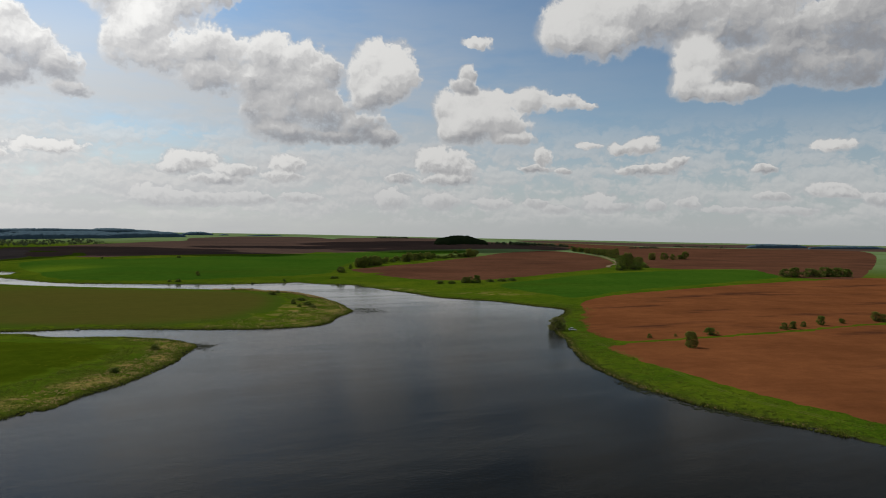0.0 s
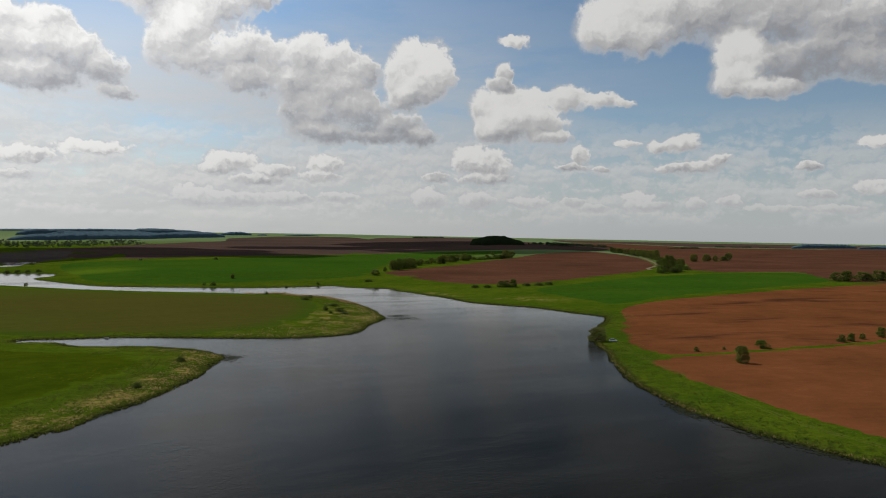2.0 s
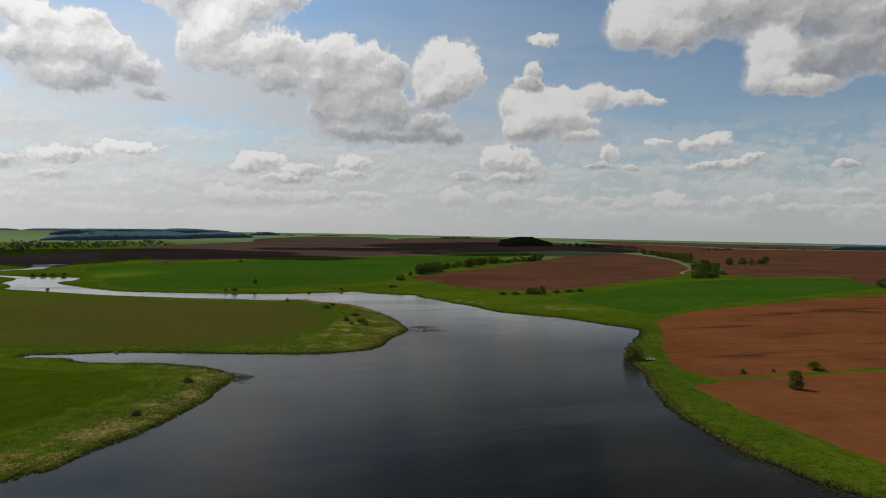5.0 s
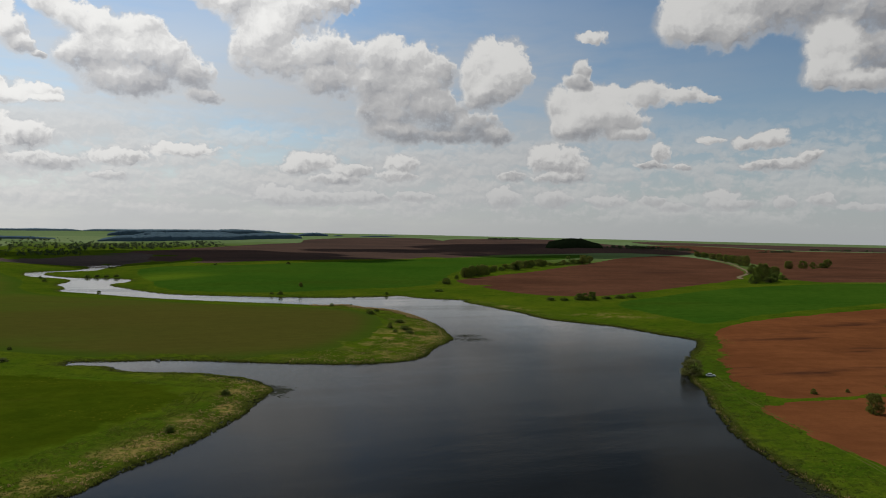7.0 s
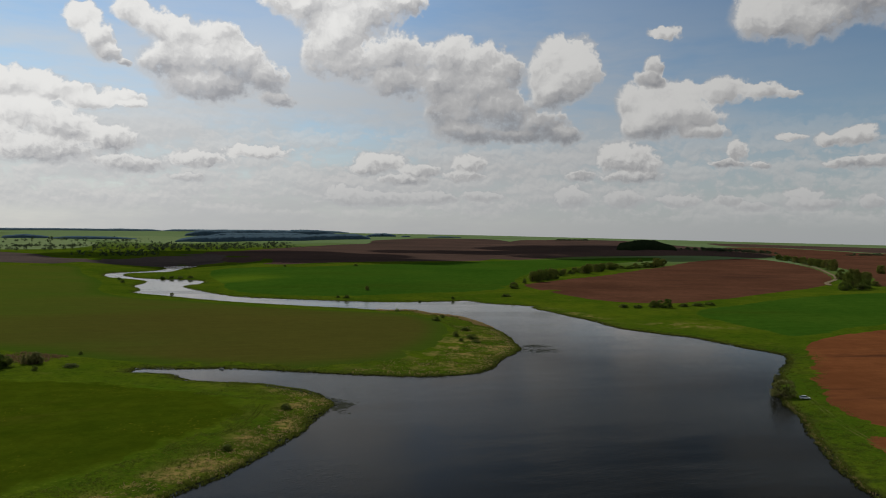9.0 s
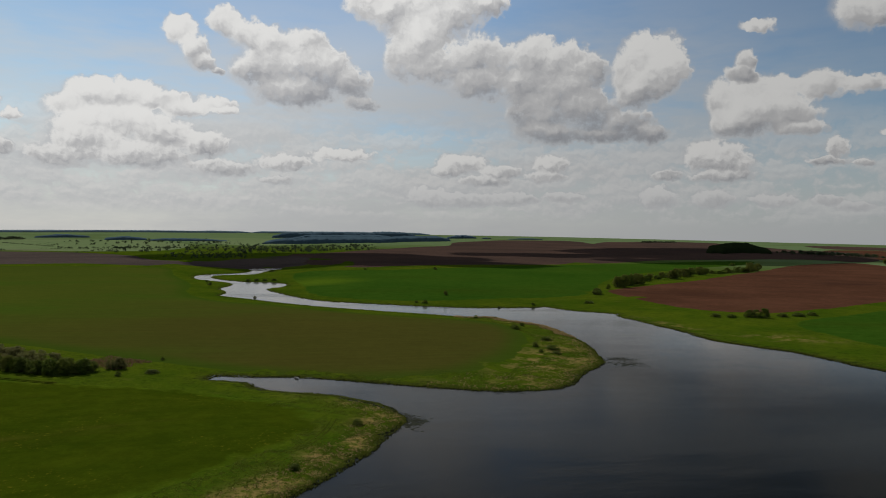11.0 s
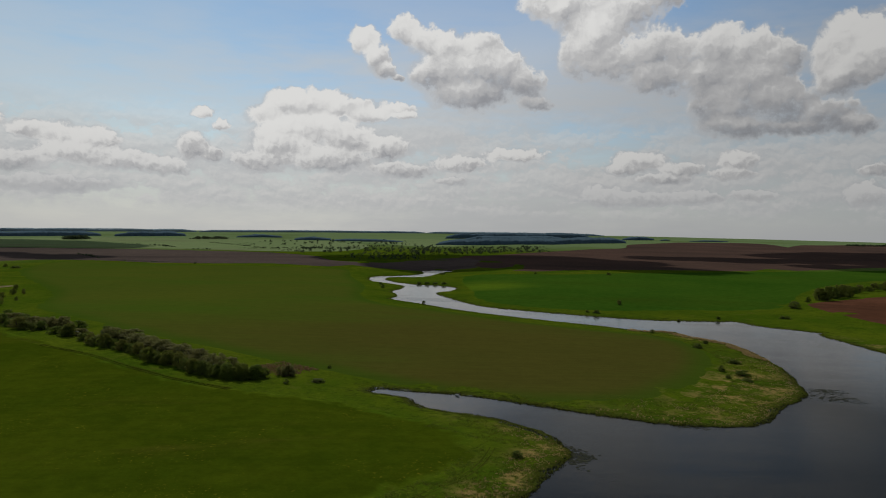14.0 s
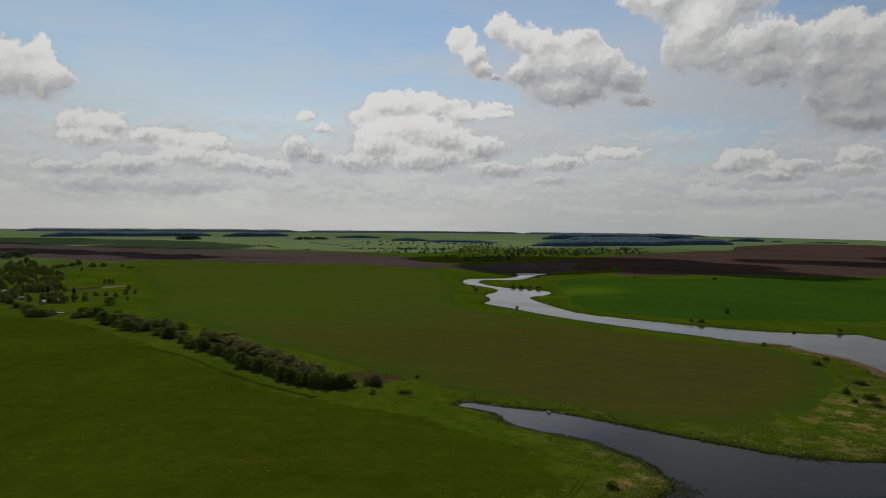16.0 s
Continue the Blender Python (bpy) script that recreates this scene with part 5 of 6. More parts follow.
plant("tree", -322.3, 319.6, 6.5, 6.5)
plant("shrub", -314.9, 321.0, 6.4, 7.6)
plant("shrub", -306.8, 321.4, 5.7, 7.4)
plant("shrub", -299.2, 323.4, 6.8, 7.9)
plant("tree", -294.2, 328.0, 7.0, 8.4)
plant("shrub", -289.1, 332.7, 6.2, 8.4)
plant("shrub", -288.0, 337.9, 4.5, 5.6)
plant("shrub", -649.7, 305.6, 4.5, 12.3)
plant("shrub", -646.0, 311.1, 2.8, 8.9)
plant("shrub", -622.1, 330.7, 3.0, 9.5)
plant("shrub", -620.4, 339.6, 5.3, 11.0)
plant("shrub", -593.1, 335.0, 6.1, 10.7)
plant("shrub", -568.5, 330.3, 5.0, 10.1)
plant("shrub", -549.0, 331.2, 5.1, 10.7)
plant("shrub", -526.3, 330.8, 5.0, 8.4)
plant("shrub", -520.6, 335.6, 3.4, 9.0)
plant("shrub", -494.4, 335.0, 4.3, 9.8)
plant("shrub", -478.9, 334.7, 5.1, 7.4)
plant("shrub", -454.3, 332.8, 4.0, 7.6)
plant("shrub", -431.1, 329.9, 5.2, 9.5)
plant("shrub", -418.9, 329.7, 5.0, 6.0)
plant("shrub", -408.3, 330.3, 4.3, 6.8)
plant("shrub", -399.0, 330.2, 4.5, 5.4)
plant("shrub", -388.2, 328.4, 4.8, 6.7)
plant("shrub", -373.0, 324.0, 4.3, 5.8)
plant("shrub", -360.1, 321.8, 5.3, 6.3)
plant("shrub", -354.0, 322.8, 4.9, 7.1)
plant("shrub", -346.4, 323.9, 5.7, 7.0)
plant("shrub", -331.1, 322.1, 5.4, 6.8)
plant("shrub", -320.2, 320.8, 5.5, 6.6)
plant("shrub", -313.0, 322.0, 5.0, 8.3)
plant("shrub", -304.8, 323.6, 5.0, 7.2)
plant("shrub", -296.5, 326.5, 4.7, 10.1)
plant("shrub", -293.2, 331.4, 4.3, 10.6)
plant("shrub", -288.9, 335.0, 3.9, 7.3)
plant("shrub", -716.0, 309.0, 4.2, 9.0)
plant("shrub", -704.0, 312.0, 3.4, 8.0)
plant("shrub", -690.0, 311.5, 4.8, 10.0)
plant("shrub", -678.0, 309.0, 5.4, 10.5)
plant("shrub", -668.0, 306.0, 4.0, 8.5)
plant("shrub", -640.0, 338.0, 5.0, 11.0)
plant("shrub", -628.0, 347.0, 4.4, 10.0)
plant("shrub", -603.0, 351.0, 5.0, 9.0)
plant("shrub", -583.0, 352.0, 4.2, 9.5)
plant("shrub", -560.0, 345.0, 5.6, 10.0)
plant("shrub", -545.0, 350.0, 4.6, 9.0)
plant("shrub", -505.0, 357.0, 5.0, 10.0)
plant("shrub", -470.0, 358.0, 4.4, 9.0)
section("grey-green willow bush behind the hedge", "bush", "willow bushes behind the hedge", 1.15)
plant("willow", -538.5, 342.3, 6.0, 13.7)
plant("willow", -524.8, 345.5, 6.7, 14.4)
plant("willow", -516.0, 351.6, 7.1, 10.7)
plant("willow", -446.6, 349.2, 6.3, 13.4)
plant("willow", -438.2, 355.5, 5.5, 13.3)
plant("willow", -404.6, 347.2, 5.5, 10.9)
plant("willow", -389.3, 347.6, 5.3, 12.0)
plant("willow", -371.2, 346.9, 5.1, 10.9)
plant("willow", -345.4, 340.6, 5.8, 10.3)
plant("willow", -326.3, 337.5, 6.1, 10.4)
plant("willow", -282.1, 349.6, 5.1, 6.3)
plant("willow", -286.4, 347.7, 4.3, 5.2)
plant("willow", -316.4, 339.4, 5.4, 9.0)
plant("willow", -579.8, 344.7, 4.9, 12.7)
plant("willow", -476.7, 342.5, 3.7, 10.7)
plant("willow", -536.3, 346.1, 5.0, 12.8)
plant("willow", -523.7, 349.5, 5.0, 14.9)
plant("willow", -442.7, 352.5, 3.9, 16.5)
plant("willow", -425.1, 353.2, 4.7, 14.0)
plant("willow", -398.0, 348.6, 3.7, 14.6)
plant("willow", -383.0, 349.0, 3.5, 14.4)
plant("willow", -357.1, 344.0, 3.9, 10.1)
plant("willow", -334.9, 339.4, 4.6, 9.8)
plant("willow", -283.9, 349.1, 3.8, 5.5)
section("single round tree on the rough pasture", "tree", "trees on the rough pasture")
plant("tree", -689.1, 378.6, 7.6, 10.5)
plant("tree", -769.0, 426.3, 5.9, 7.2)
plant("tree", -820.4, 451.5, 5.6, 5.6)
plant("tree", -747.5, 408.3, 5.1, 5.1)
plant("shrub", -769.5, 406.8, 3.9, 5.2)
plant("shrub", -775.5, 398.9, 4.6, 5.9)
plant("tree", -905.4, 458.4, 6.1, 4.6)
plant("tree", -902.8, 462.0, 6.1, 4.6)
plant("tree", -900.2, 465.7, 6.1, 5.4)
plant("tree", -768.6, 436.3, 5.3, 3.9)
plant("shrub", -715.7, 406.4, 3.7, 3.7)
plant("tree", -1280.2, 560.9, 9.7, 12.9)
plant("shrub", -1257.1, 542.2, 5.3, 16.9)
plant("shrub", -1214.2, 559.3, 7.2, 12.3)
plant("shrub", -1219.1, 578.1, 6.2, 12.4)
plant("shrub", -1204.3, 602.4, 5.2, 7.2)
plant("shrub", -1158.8, 597.1, 4.0, 14.0)
plant("tree", -1125.2, 510.1, 7.6, 3.8)
plant("shrub", -1201.3, 479.9, 6.0, 10.0)
plant("shrub", -1237.8, 520.2, 5.2, 16.6)
plant("shrub", -1216.0, 504.7, 6.1, 14.2)
section("dark spruce among the garden trees", "spruce", "spruces among the gardens")
plant("spruce", -786.7, 357.0, 11.7, 5.2)
plant("spruce", -806.3, 358.4, 8.0, 4.0)
plant("spruce", -817.2, 392.0, 6.8, 4.8)

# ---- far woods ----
forest("wood_on_hill", (-30, 2083), (140, 2169), 230, 21.5, DARK_CANOPY, "dense dark wood on the hill crest")
wood("wood_edge", (130, 2165), (440, 2320), 90, 12.0, 110, WOOD_LEAF, "low dark trees running down from the wood")
forest("forest_north_west", (-1334, 2111), (-1040, 2843), 300, 17.7, HAZE_LEAF, "far forest on the rising ground, tinted with blue haze")
forest("forest_ridge", (-1884, 2769), (-1473, 3473), 150, 22.9, HAZE_LEAF, "far forest along the ridge, tinted with blue haze")
forest("forest_block", (-1242, 3314), (-1154, 3524), 120, 14.6, HAZE_LEAF, "far forest block on the skyline, tinted with blue haze")
forest("forest_block", (-1112, 3474), (-1084, 3548), 60, 8.9, HAZE_LEAF, "small far wood on the skyline")
forest("forest_block", (-982, 3499), (-837, 3655), 60, 6.5, HAZE_LEAF, "thin far wood on the skyline")
wood("wood_strip", (-343, 3485), (-171, 3593), 60, 10.0, 80, WOOD_LEAF, "narrow wood on the northern crest")
forest("forest_east", (1195, 2772), (1575, 3027), 160, 15.5, HAZE_LEAF, "far forest in the east, tinted with blue haze")
forest("forest_east", (1505, 2891), (1923, 3048), 160, 11.1, HAZE_LEAF, "far low forest in the east")
wood("scrub_strip", (630, 2413), (777, 2499), 80, 8.2, 50, WOOD_LEAF, "green scrub along a far field edge")
wood("scrub_strip", (880, 2759), (1140, 2742), 100, 7.1, 60, WOOD_LEAF, "green scrub along a far field edge")
wood("scrub_strip", (192, 2058), (406, 2232), 40, 3.5, 26, WOOD_LEAF, "dark scrub below the wood")
forest("forest_west", (-2997, 1027), (-2959, 1723), 200, 18.2, HAZE_LEAF, "far forest in the west, tinted with blue haze")
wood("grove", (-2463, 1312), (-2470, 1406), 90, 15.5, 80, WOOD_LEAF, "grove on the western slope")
forest("forest_west", (-2866, 1723), (-2813, 2037), 150, 18.8, HAZE_LEAF, "far forest in the west, tinted with blue haze")
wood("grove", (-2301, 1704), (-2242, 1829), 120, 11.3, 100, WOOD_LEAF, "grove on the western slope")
forest("grove", (-2488, 2055), (-2360, 2209), 100, 12.7, HAZE_LEAF, "far wood on the western slope")
forest("grove", (-2036, 1970), (-1913, 2053), 120, 13.2, HAZE_LEAF, "far wood on the western slope")
forest("grove", (-1864, 2002), (-1611, 2118), 90, 8.4, HAZE_LEAF, "long far wood on the western slope")
forest("forest_valley", (-1391, 2011), (-1149, 2497), 260, 16.1, HAZE_LEAF, "far forest at the valley head, tinted with blue haze")
forest("forest_valley", (-1594, 2475), (-1383, 2988), 260, 17.0, HAZE_LEAF, "far forest on the upper slope, tinted with blue haze")
wood("valley_scrub", (-1007, 1284), (-871, 1856), 420, 9.0, 230, WOOD_LEAF, "scattered scrub and trees in the valley")
wood("valley_scrub", (-1009, 1138), (-865, 1253), 260, 5.8, 120, WOOD_LEAF, "scattered scrub and trees in the valley")
wood("hedgerow", (-2085, 1303), (-1982, 1307), 12, 4.7, 12, WOOD_LEAF, "far hedgerow between green fields")
wood("hedgerow", (-1936, 1300), (-1721, 1253), 20, 6.1, 22, WOOD_LEAF, "far hedgerow between green fields")
wood("hedgerow", (-1613, 1204), (-1548, 1236), 20, 4.7, 14, WOOD_LEAF, "far hedgerow between green fields")
wood("hedgerow", (-2026, 1568), (-1562, 1420), 14, 4.6, 40, WOOD_LEAF, "far hedgerow between green fields")
wood("hedgerow", (-1423, 1420), (-1440, 1529), 30, 6.4, 20, WOOD_LEAF, "far hedgerow between green fields")
wood("hedgerow", (-1248, 792), (-1043, 865), 16, 2.7, 46, WOOD_LEAF, "bushes along the edge of the brown field")
wood("hedgerow", (-1540, 878), (-1287, 802), 40, 5.1, 22, WOOD_LEAF, "bushes in a fold of the brown field")
forest("forest_skyline", (-4201, 1280), (-3530, 2609), 160, 15.5, PALE_HAZE_LEAF, "far forest along the western skyline, tinted with pale haze")
forest("forest_skyline", (-3530, 2609), (-2777, 3824), 160, 12.5, PALE_HAZE_LEAF, "far forest along the western skyline, tinted with pale haze")
forest("forest_skyline", (-2777, 3824), (-1581, 3946), 160, 12.3, PALE_HAZE_LEAF, "far forest along the northern skyline, tinted with pale haze")
wood("garden_thicket", (-1480, 495), (-1575, 574), 160, 12.6, 60, WOOD_LEAF, "thicket behind the gardens")

# ---- gardens, reeds and weed ----
section("leafy garden tree in the thicket of the gardens", "tree", "garden trees")
grove(GARDENS, 235, 7.2, 5)

shore_belt("sedge", REED_GREEN, "green sedge along the water's edge", lambda x, y: y > 190 and y < 700, 15000, -0.9, 2.6, 0.55, 1)
shore_belt("sedge", REED_GREEN, "green sedge along the river", lambda x, y: y >= 660, 5000, -0.5, 2.0, 0.55, 2)
shore_belt("reed", REED_DRY, "dry tan reed on the peninsula's far side", lambda x, y: -215 < x < -95 and 575 < y < 690, 2600, 0.5, 7.0, 1.3, 3)
shore_belt("reed", REED_DRY, "dry tan reed on the tips of cape and peninsula", lambda x, y: -135 < x < -55 and 200 < y < 575, 900, 1.0, 7.0, 0.6, 4)
shore_belt("sedge", SEDGE_DARK, "dark sodden sedge standing in the shallows", lambda x, y: y > 190 and y < 660, 7000, -1.4, 0.4, 0.45, 21)
shore_belt("reed", REED_DRY, "pale dead reed along the east shore", lambda x, y: x > 40 and 190 < y < 430, 420, -0.4, 1.2, 0.6, 22)
weed_patch("water_weed", -113, 329, 5, 9, 20, 220, "dark weed afloat off the cape", 7)
weed_patch("water_weed", -101, 394, 15, 3.5, 10, 260, "dark weed afloat below the peninsula", 8)
weed_patch("water_weed", 72, 251, 3.5, 11, 25, 320, "dark weed afloat off the east shore", 9)
weed_patch("water_weed", 86, 222, 3, 16, 35, 200, "dark weed afloat off the east shore", 10)
weed_patch("water_weed", -56, 506, 8, 6, 20, 160, "dark weed afloat off the peninsula tip", 11)
weed_patch("water_weed", -52, 492, 14, 9, 20, 170, "dark weed afloat off the peninsula tip", 1)
weed_patch("water_weed", -121, 334, 3, 7, 20, 90, "dark weed afloat off the cape", 2)
weed_patch("water_weed", 71, 254, 3, 10, 15, 120, "dark weed afloat off the east shore", 3)
weed_patch("water_weed", 95, 212, 3, 12, 25, 120, "dark weed afloat off the east shore", 4)
weed_patch("water_weed", -84, 411, 9, 2, 15, 90, "dark weed afloat below the peninsula", 5)
weed_patch("water_weed", 64, 318, 1.5, 25, -4, 90, "dark weed afloat off the east shore", 6)

tufts("grass_tufts", REED_GREEN, "rough green grass tufts on the cape", -175, -100, 150, 365, 26000, 0.26, 1, 30, 11)
tufts("grass_tufts", REED_GREEN, "rough green grass tufts on the peninsula", -200, -60, 385, 660, 36000, 0.28, 1, 34, 12)
tufts("grass_tufts", REED_GREEN, "rough green grass tufts on the east shore", 60, 135, 180, 560, 22000, 0.24, 1, 22, 13)
tufts("reed", REED_RUSSET, "russet reed at the end of the hedge", -312, -282, 346, 370, 1100, 0.9, 6, 90, 16)
tufts("dry_grass", REED_DRY, "dry tan grass tufts on the cape", -150, -105, 190, 355, 4000, 0.3, 4, 16, 14)
tufts("dry_grass", REED_DRY, "dry tan grass tufts on the peninsula tip", -125, -60, 400, 570, 3000, 0.3, 3, 30, 15)
wood("valley_scrub", (-1330, 1230), (-1010, 1620), 420, 8.5, 150, WOOD_LEAF, "scattered bushes on the valley meadows")
wood("valley_scrub", (-1760, 1480), (-1420, 1960), 380, 9.0, 70, WOOD_LEAF, "scattered bushes among pale green fields")
wood("hedgerow", (-1560, 1330), (-1190, 1700), 20, 6.5, 90, WOOD_LEAF, "far hedgerow along a valley path")

# ---- car, boats and garden sheds ----
def from_bm(bm, name, mat, smooth=False):
    me = bpy.data.meshes.new(name)
    bm.to_mesh(me)
    bm.free()
    me.materials.append(mat)
    if smooth:
        me.shade_smooth()
    return me


def slab(bm, lo, hi, bevel=0.0):
    """A box from corner lo to corner hi, with worn edges."""
    m = Matrix.Translation([(a + b) / 2 for a, b in zip(lo, hi)]) @ Matrix.Diagonal([b - a for a, b in zip(lo, hi)] + [1])
    made = bmesh.ops.create_cube(bm, size=1, matrix=m)
    if bevel:
        edges = list({e for v in made["verts"] for e in v.link_edges})
        bmesh.ops.bevel(bm, geom=edges, offset=bevel, segments=2, affect="EDGES", profile=0.6)
    return bm


def lofted(bm, rows):
    """A skin over cross-sections of equal length."""
    rings = [[bm.verts.new(p) for p in row] for row in rows]
    for a, b in zip(rings, rings[1:]):
        for i in range(len(a) - 1):
            bm.faces.new((a[i], a[i + 1], b[i + 1], b[i]))
    return rings


CAR_PAINT = plain_material("white car paint", (0.78, 0.79, 0.80), 0.3, 0.0, 0.05, 2.0, 0.5)
CAR_GLASS = plain_material("dark car glass", (0.012, 0.014, 0.016), 0.08, 0.0, 0.05, 2.0, 0.6)
RUBBER = plain_material("tyre rubber", (0.02, 0.02, 0.02), 0.85, 0.0, 0.2, 9.0, 0.2)
STEEL = plain_material("wheel steel", (0.45, 0.45, 0.46), 0.4, 0.8, 0.2, 9.0, 0.5)
LAMP_RED = plain_material("red tail lamp", (0.35, 0.01, 0.01), 0.25, 0.0, 0.1, 9.0, 0.5)
LAMP_CLEAR = plain_material("clear head lamp", (0.7, 0.72, 0.74), 0.15, 0.0, 0.1, 9.0, 0.6)
BOAT_WHITE = plain_material("white boat paint", (0.72, 0.72, 0.70), 0.5, 0.0, 0.25, 3.0, 0.4)
BOAT_GREY = plain_material("grey boat boards", (0.34, 0.34, 0.33), 0.7, 0.0, 0.4, 3.0, 0.3)
PLANK = plain_material("weathered planks", (0.24, 0.20, 0.16), 0.85, 0.0, 0.5, 2.0, 0.1)
ROOF_GREY = plain_material("pale sheet roofing", (0.24, 0.24, 0.24), 0.8, 0.0, 0.3, 1.2, 0.3)
SHED_WALL = plain_material("whitewashed shed wall", (0.32, 0.30, 0.26), 0.9, 0.0, 0.4, 1.2, 0.1)
SHED_DARK = plain_material("dark shed opening", (0.03, 0.028, 0.025), 0.8, 0.0, 0.3, 2.0, 0.2)


def make_car(x, y, turn):
    car = new("car")
    z = float(land(np.array([x]), np.array([y]))[0])
    car.matrix_basis = pose(x, y, z + 0.05, 0, 0, turn)
    # side outline of the body, from nose to tail
    nose = [(-2.05, 0.35), (-2.1, 0.6), (-1.95, 0.78), (-1.0, 0.95), (1.75, 0.98), (2.05, 0.9), (2.1, 0.5), (2.0, 0.32)]
    bm = bmesh.new()
    lofted(bm, [[(px, s * w, pz) for px, pz in nose] for s, w in ((-1, 0.62), (-1, 0.82), (1, 0.82), (1, 0.62))])
    lofted(bm, [[(px, w, q) for w in (-0.8, 0.8)] for px, q in ((-2.0, 0.3), (2.0, 0.3))])
    for s in (-1, 1):
        ring = [bm.verts.new((px, s * 0.82, pz)) for px, pz in nose]
        bm.faces.new(ring if s < 0 else ring[::-1])
    part("body", from_bm(bm, "body", CAR_PAINT), car)
    bm = bmesh.new()
    cabin = [(-1.05, 0.94), (-0.35, 1.42), (1.25, 1.45), (1.85, 0.97)]
    lofted(bm, [[(px, s * (0.76 if pz < 1.2 else 0.6), pz) for px, pz in cabin] for s in (-1, 1)])
    for s in (-1, 1):
        bm.faces.new([bm.verts.new((px, s * (0.765 if pz < 1.2 else 0.605), pz)) for px, pz in cabin])
    part("windows", from_bm(bm, "windows", CAR_GLASS), car, "dark window glass")
    bm = slab(bmesh.new(), (-0.4, -0.62, 1.42), (1.3, 0.62, 1.49), 0.03)
    for px in (-0.95, 0.42, 1.62):
        for s in (-1, 1):
            slab(bm, (px - 0.05, s * 0.75 - 0.02, 0.95), (px + 0.06, s * 0.75 + 0.02, 1.05), 0.01)
    part("roof", from_bm(bm, "roof", CAR_PAINT), car)
    for px in (-1.3, 1.3):
        for s in (-1, 1):
            bm = bmesh.new()
            bmesh.ops.create_cone(bm, cap_ends=True, segments=18, radius1=0.31, radius2=0.31, depth=0.2, matrix=pose(px, s * 0.76, 0.3, 90))
            tyre = part("wheel", from_bm(bm, "tyre", RUBBER), car)
            bm = bmesh.new()
            bmesh.ops.create_cone(bm, cap_ends=True, segments=14, radius1=0.19, radius2=0.17, depth=0.22, matrix=pose(px, s * 0.765, 0.3, 90))
            part("rim", from_bm(bm, "rim", STEEL), tyre, "steel rim")
    for s in (-1, 1):
        part("headlight", from_bm(slab(bmesh.new(), (-2.09, s * 0.55 - 0.14, 0.6), (-1.98, s * 0.55 + 0.14, 0.74), 0.02), "headlight", LAMP_CLEAR), car)
        part("tail_light", from_bm(slab(bmesh.new(), (2.0, s * 0.66 - 0.1, 0.66), (2.1, s * 0.66 + 0.1, 0.88), 0.02), "tail_light", LAMP_RED), car)
    return tagged(car, "white hatchback car parked on the grass by the willow", "car")


def make_boat(x, y, turn, length, mat, label):
    """An open rowing boat: planked hull, rim, and two thwarts."""
    boat = new("rowing_boat")
    boat.matrix_basis = pose(x, y, 0.0, 0, 0, turn) @ Matrix.Diagonal((length / 3.2, length / 3.2, length / 3.2, 1))
    bm = bmesh.new()
    rows = []
    for u in np.linspace(0, 1, 11):
        px = -1.6 + 3.2 * u
        w = 0.62 * min(1.0, (1 - u) * 2.6) ** 0.6 * (0.82 + 0.18 * min(1, u * 4)) + 0.01
        sheer = 0.42 + 0.2 * u ** 3
        rows.append([(px, -w, sheer), (px, -w * 0.92, 0.18), (px, -w * 0.55, -0.06), (px, 0, -0.1), (px, w * 0.55, -0.06), (px, w * 0.92, 0.18), (px, w, sheer)])
    rings = lofted(bm, rows)
    bm.faces.new(rings[0][::-1])
    inner = [[(q[0] * 0.97, q[1] * 0.9, q[2] + (0.06 if q[2] < 0.3 else 0)) for q in r] for r in rows]
    lofted(bm, [r[::-1] for r in inner])
    part("hull", from_bm(bm, "hull", mat, True), boat)
    for s in (0, 6):
        v, f = tube([r[s] for r in rows], [0.035] * len(rows), 6)
        part("rim", raw_mesh("rim", [(v, f)], PLANK), boat)
    for px in (-0.9, 0.15):
        part("thwart", from_bm(slab(bmesh.new(), (px - 0.13, -0.55, 0.26), (px + 0.13, 0.55, 0.3), 0.01), "thwart", PLANK), boat)
    return tagged(boat, label, "boat")


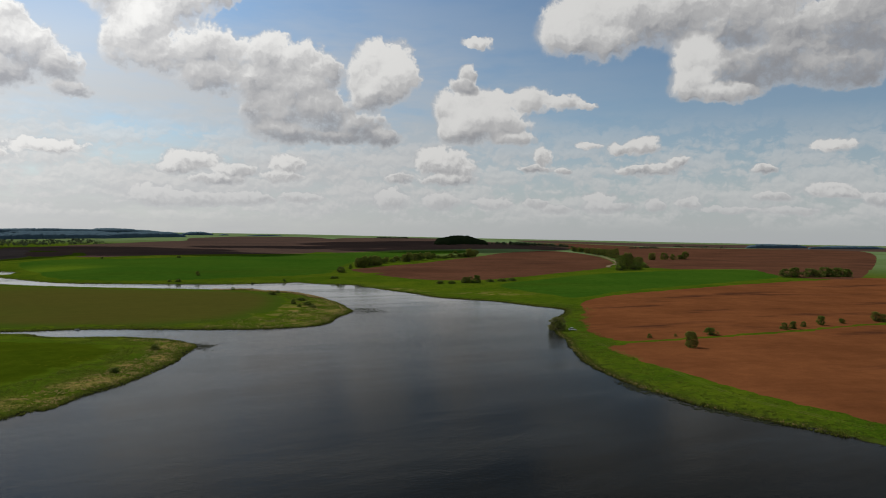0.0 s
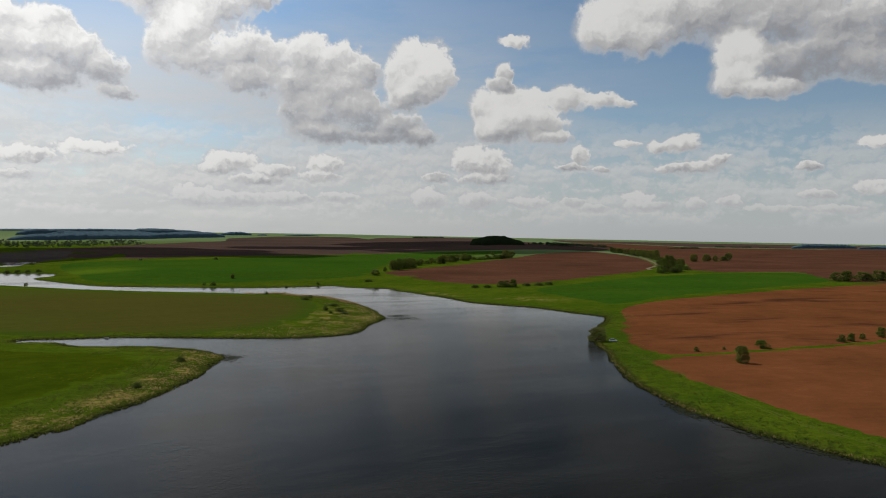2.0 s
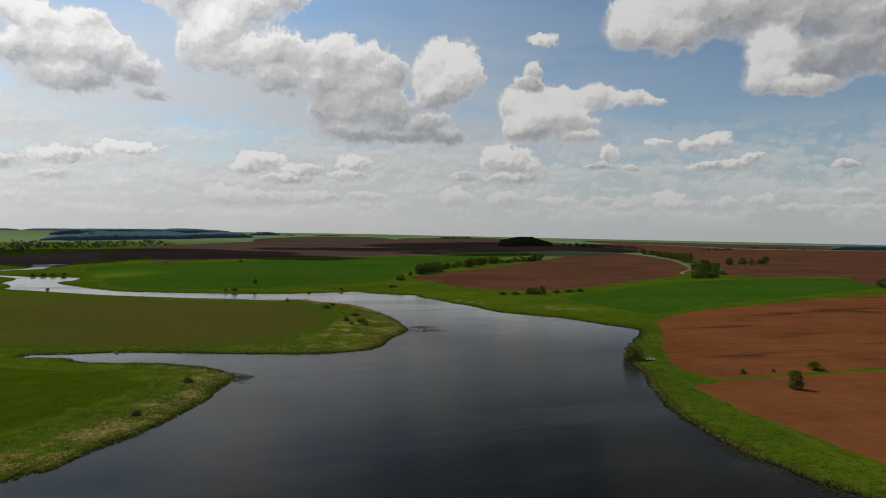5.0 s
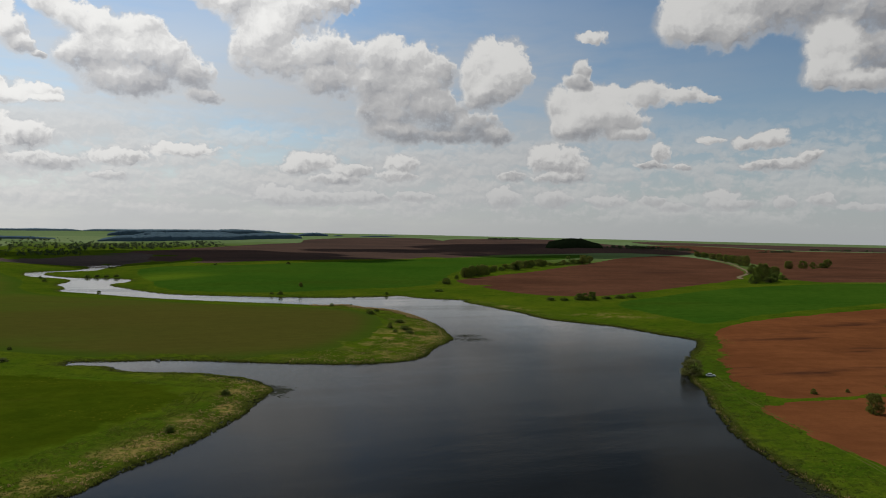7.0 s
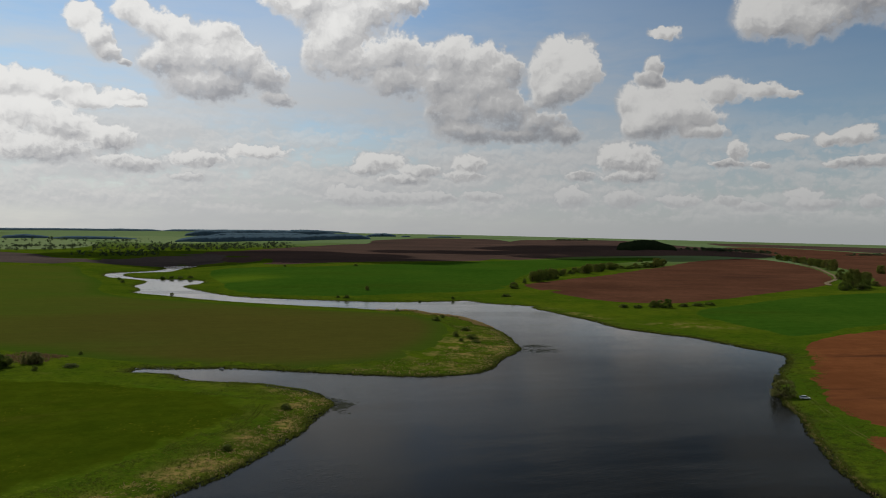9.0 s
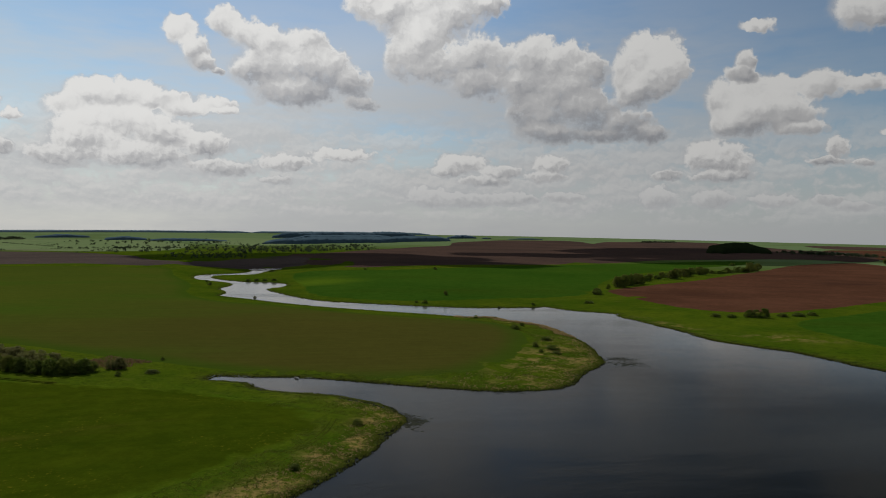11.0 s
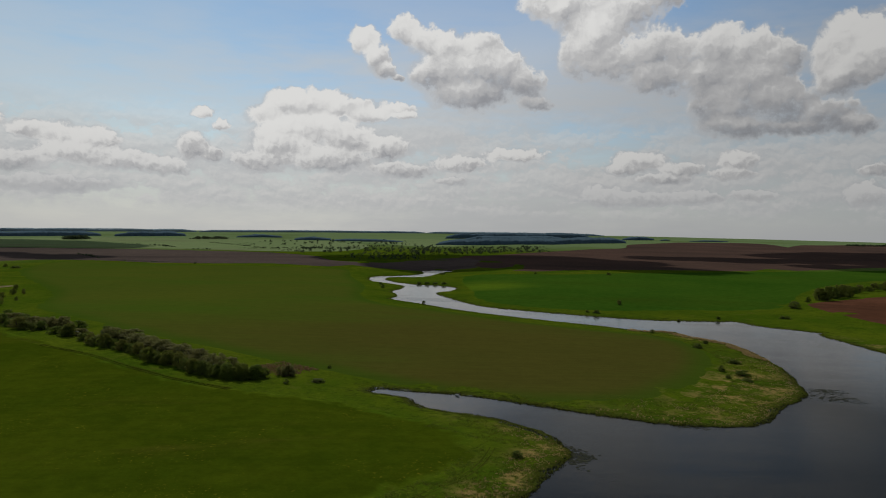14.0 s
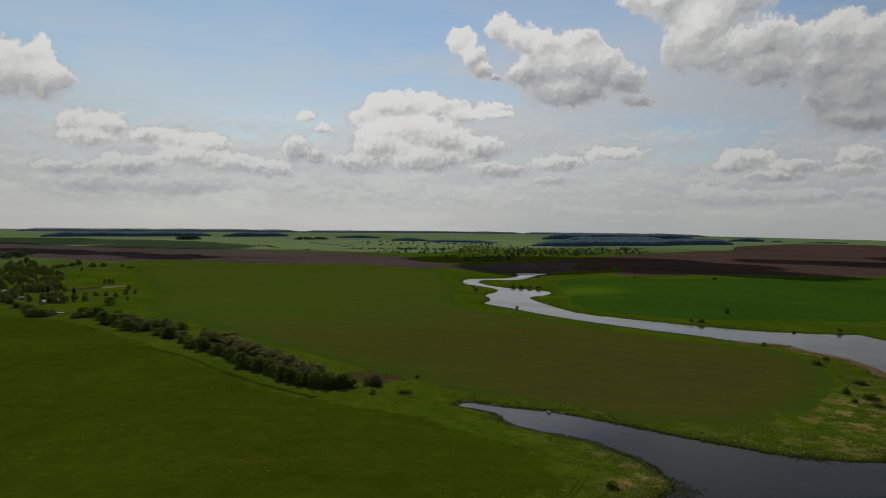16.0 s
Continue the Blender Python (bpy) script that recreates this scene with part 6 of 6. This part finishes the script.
def make_shed(x, y, turn, lx, ly, tall, label):
    """A small garden shed with a pitched sheet roof, door and window."""
    shed = new("garden_shed")
    z = float(land(np.array([x]), np.array([y]))[0])
    shed.matrix_basis = pose(x, y, z - 0.05, 0, 0, turn)
    bm = bmesh.new()
    rows = [[(px, -ly / 2, 0), (px, -ly / 2, tall), (px, 0, tall + ly * 0.3), (px, ly / 2, tall), (px, ly / 2, 0)] for px in (-lx / 2, lx / 2)]
    rings = lofted(bm, rows)
    bm.faces.new(rings[0][::-1])
    bm.faces.new(rings[1])
    part("walls", from_bm(bm, "walls", SHED_WALL), shed)
    for s in (-1, 1):
        bm = bmesh.new()
        a, b = (0, tall + ly * 0.3 + 0.05), (s * (ly / 2 + 0.3), tall - 0.12)
        rows = [[(px, a[0], a[1]), (px, b[0], b[1]), (px, b[0], b[1] + 0.08), (px, a[0], a[1] + 0.08)] for px in (-lx / 2 - 0.25, lx / 2 + 0.25)]
        rings = lofted(bm, [r + r[:1] for r in rows])
        part("roof_slope", from_bm(bm, "roof_slope", ROOF_GREY), shed)
    part("door", from_bm(slab(bmesh.new(), (-0.45, -ly / 2 - 0.04, 0), (0.45, -ly / 2 + 0.02, min(1.95, tall - 0.1)), 0.01), "door", PLANK), shed)
    part("window", from_bm(slab(bmesh.new(), (lx / 2 - 0.02, -0.4, 1.0), (lx / 2 + 0.04, 0.4, 1.7), 0.01), "window", SHED_DARK), shed)
    return tagged(shed, label, "shed", "garden sheds")


make_car(74.8, 401.0, 186)
make_boat(-196.5, 377.2, -32, 3.6, BOAT_WHITE, "white rowing boat moored at the inlet bank")
make_boat(-156.5, 348.5, 75, 3.0, BOAT_GREY, "grey rowing boat drawn up at the inlet bank")
make_shed(-735.7, 351, 20, 6, 4, 2.3, "small pale garden shed with a sheet roof")
make_shed(-731, 335, -35, 7, 4.5, 2.4, "whitewashed garden shed with a pale roof")
make_shed(-852, 337, 10, 7, 5, 2.6, "pale-roofed garden shed among dark trees")
make_shed(-781, 332, 60, 5, 3.5, 2.2, "low garden shed with a pale roof")
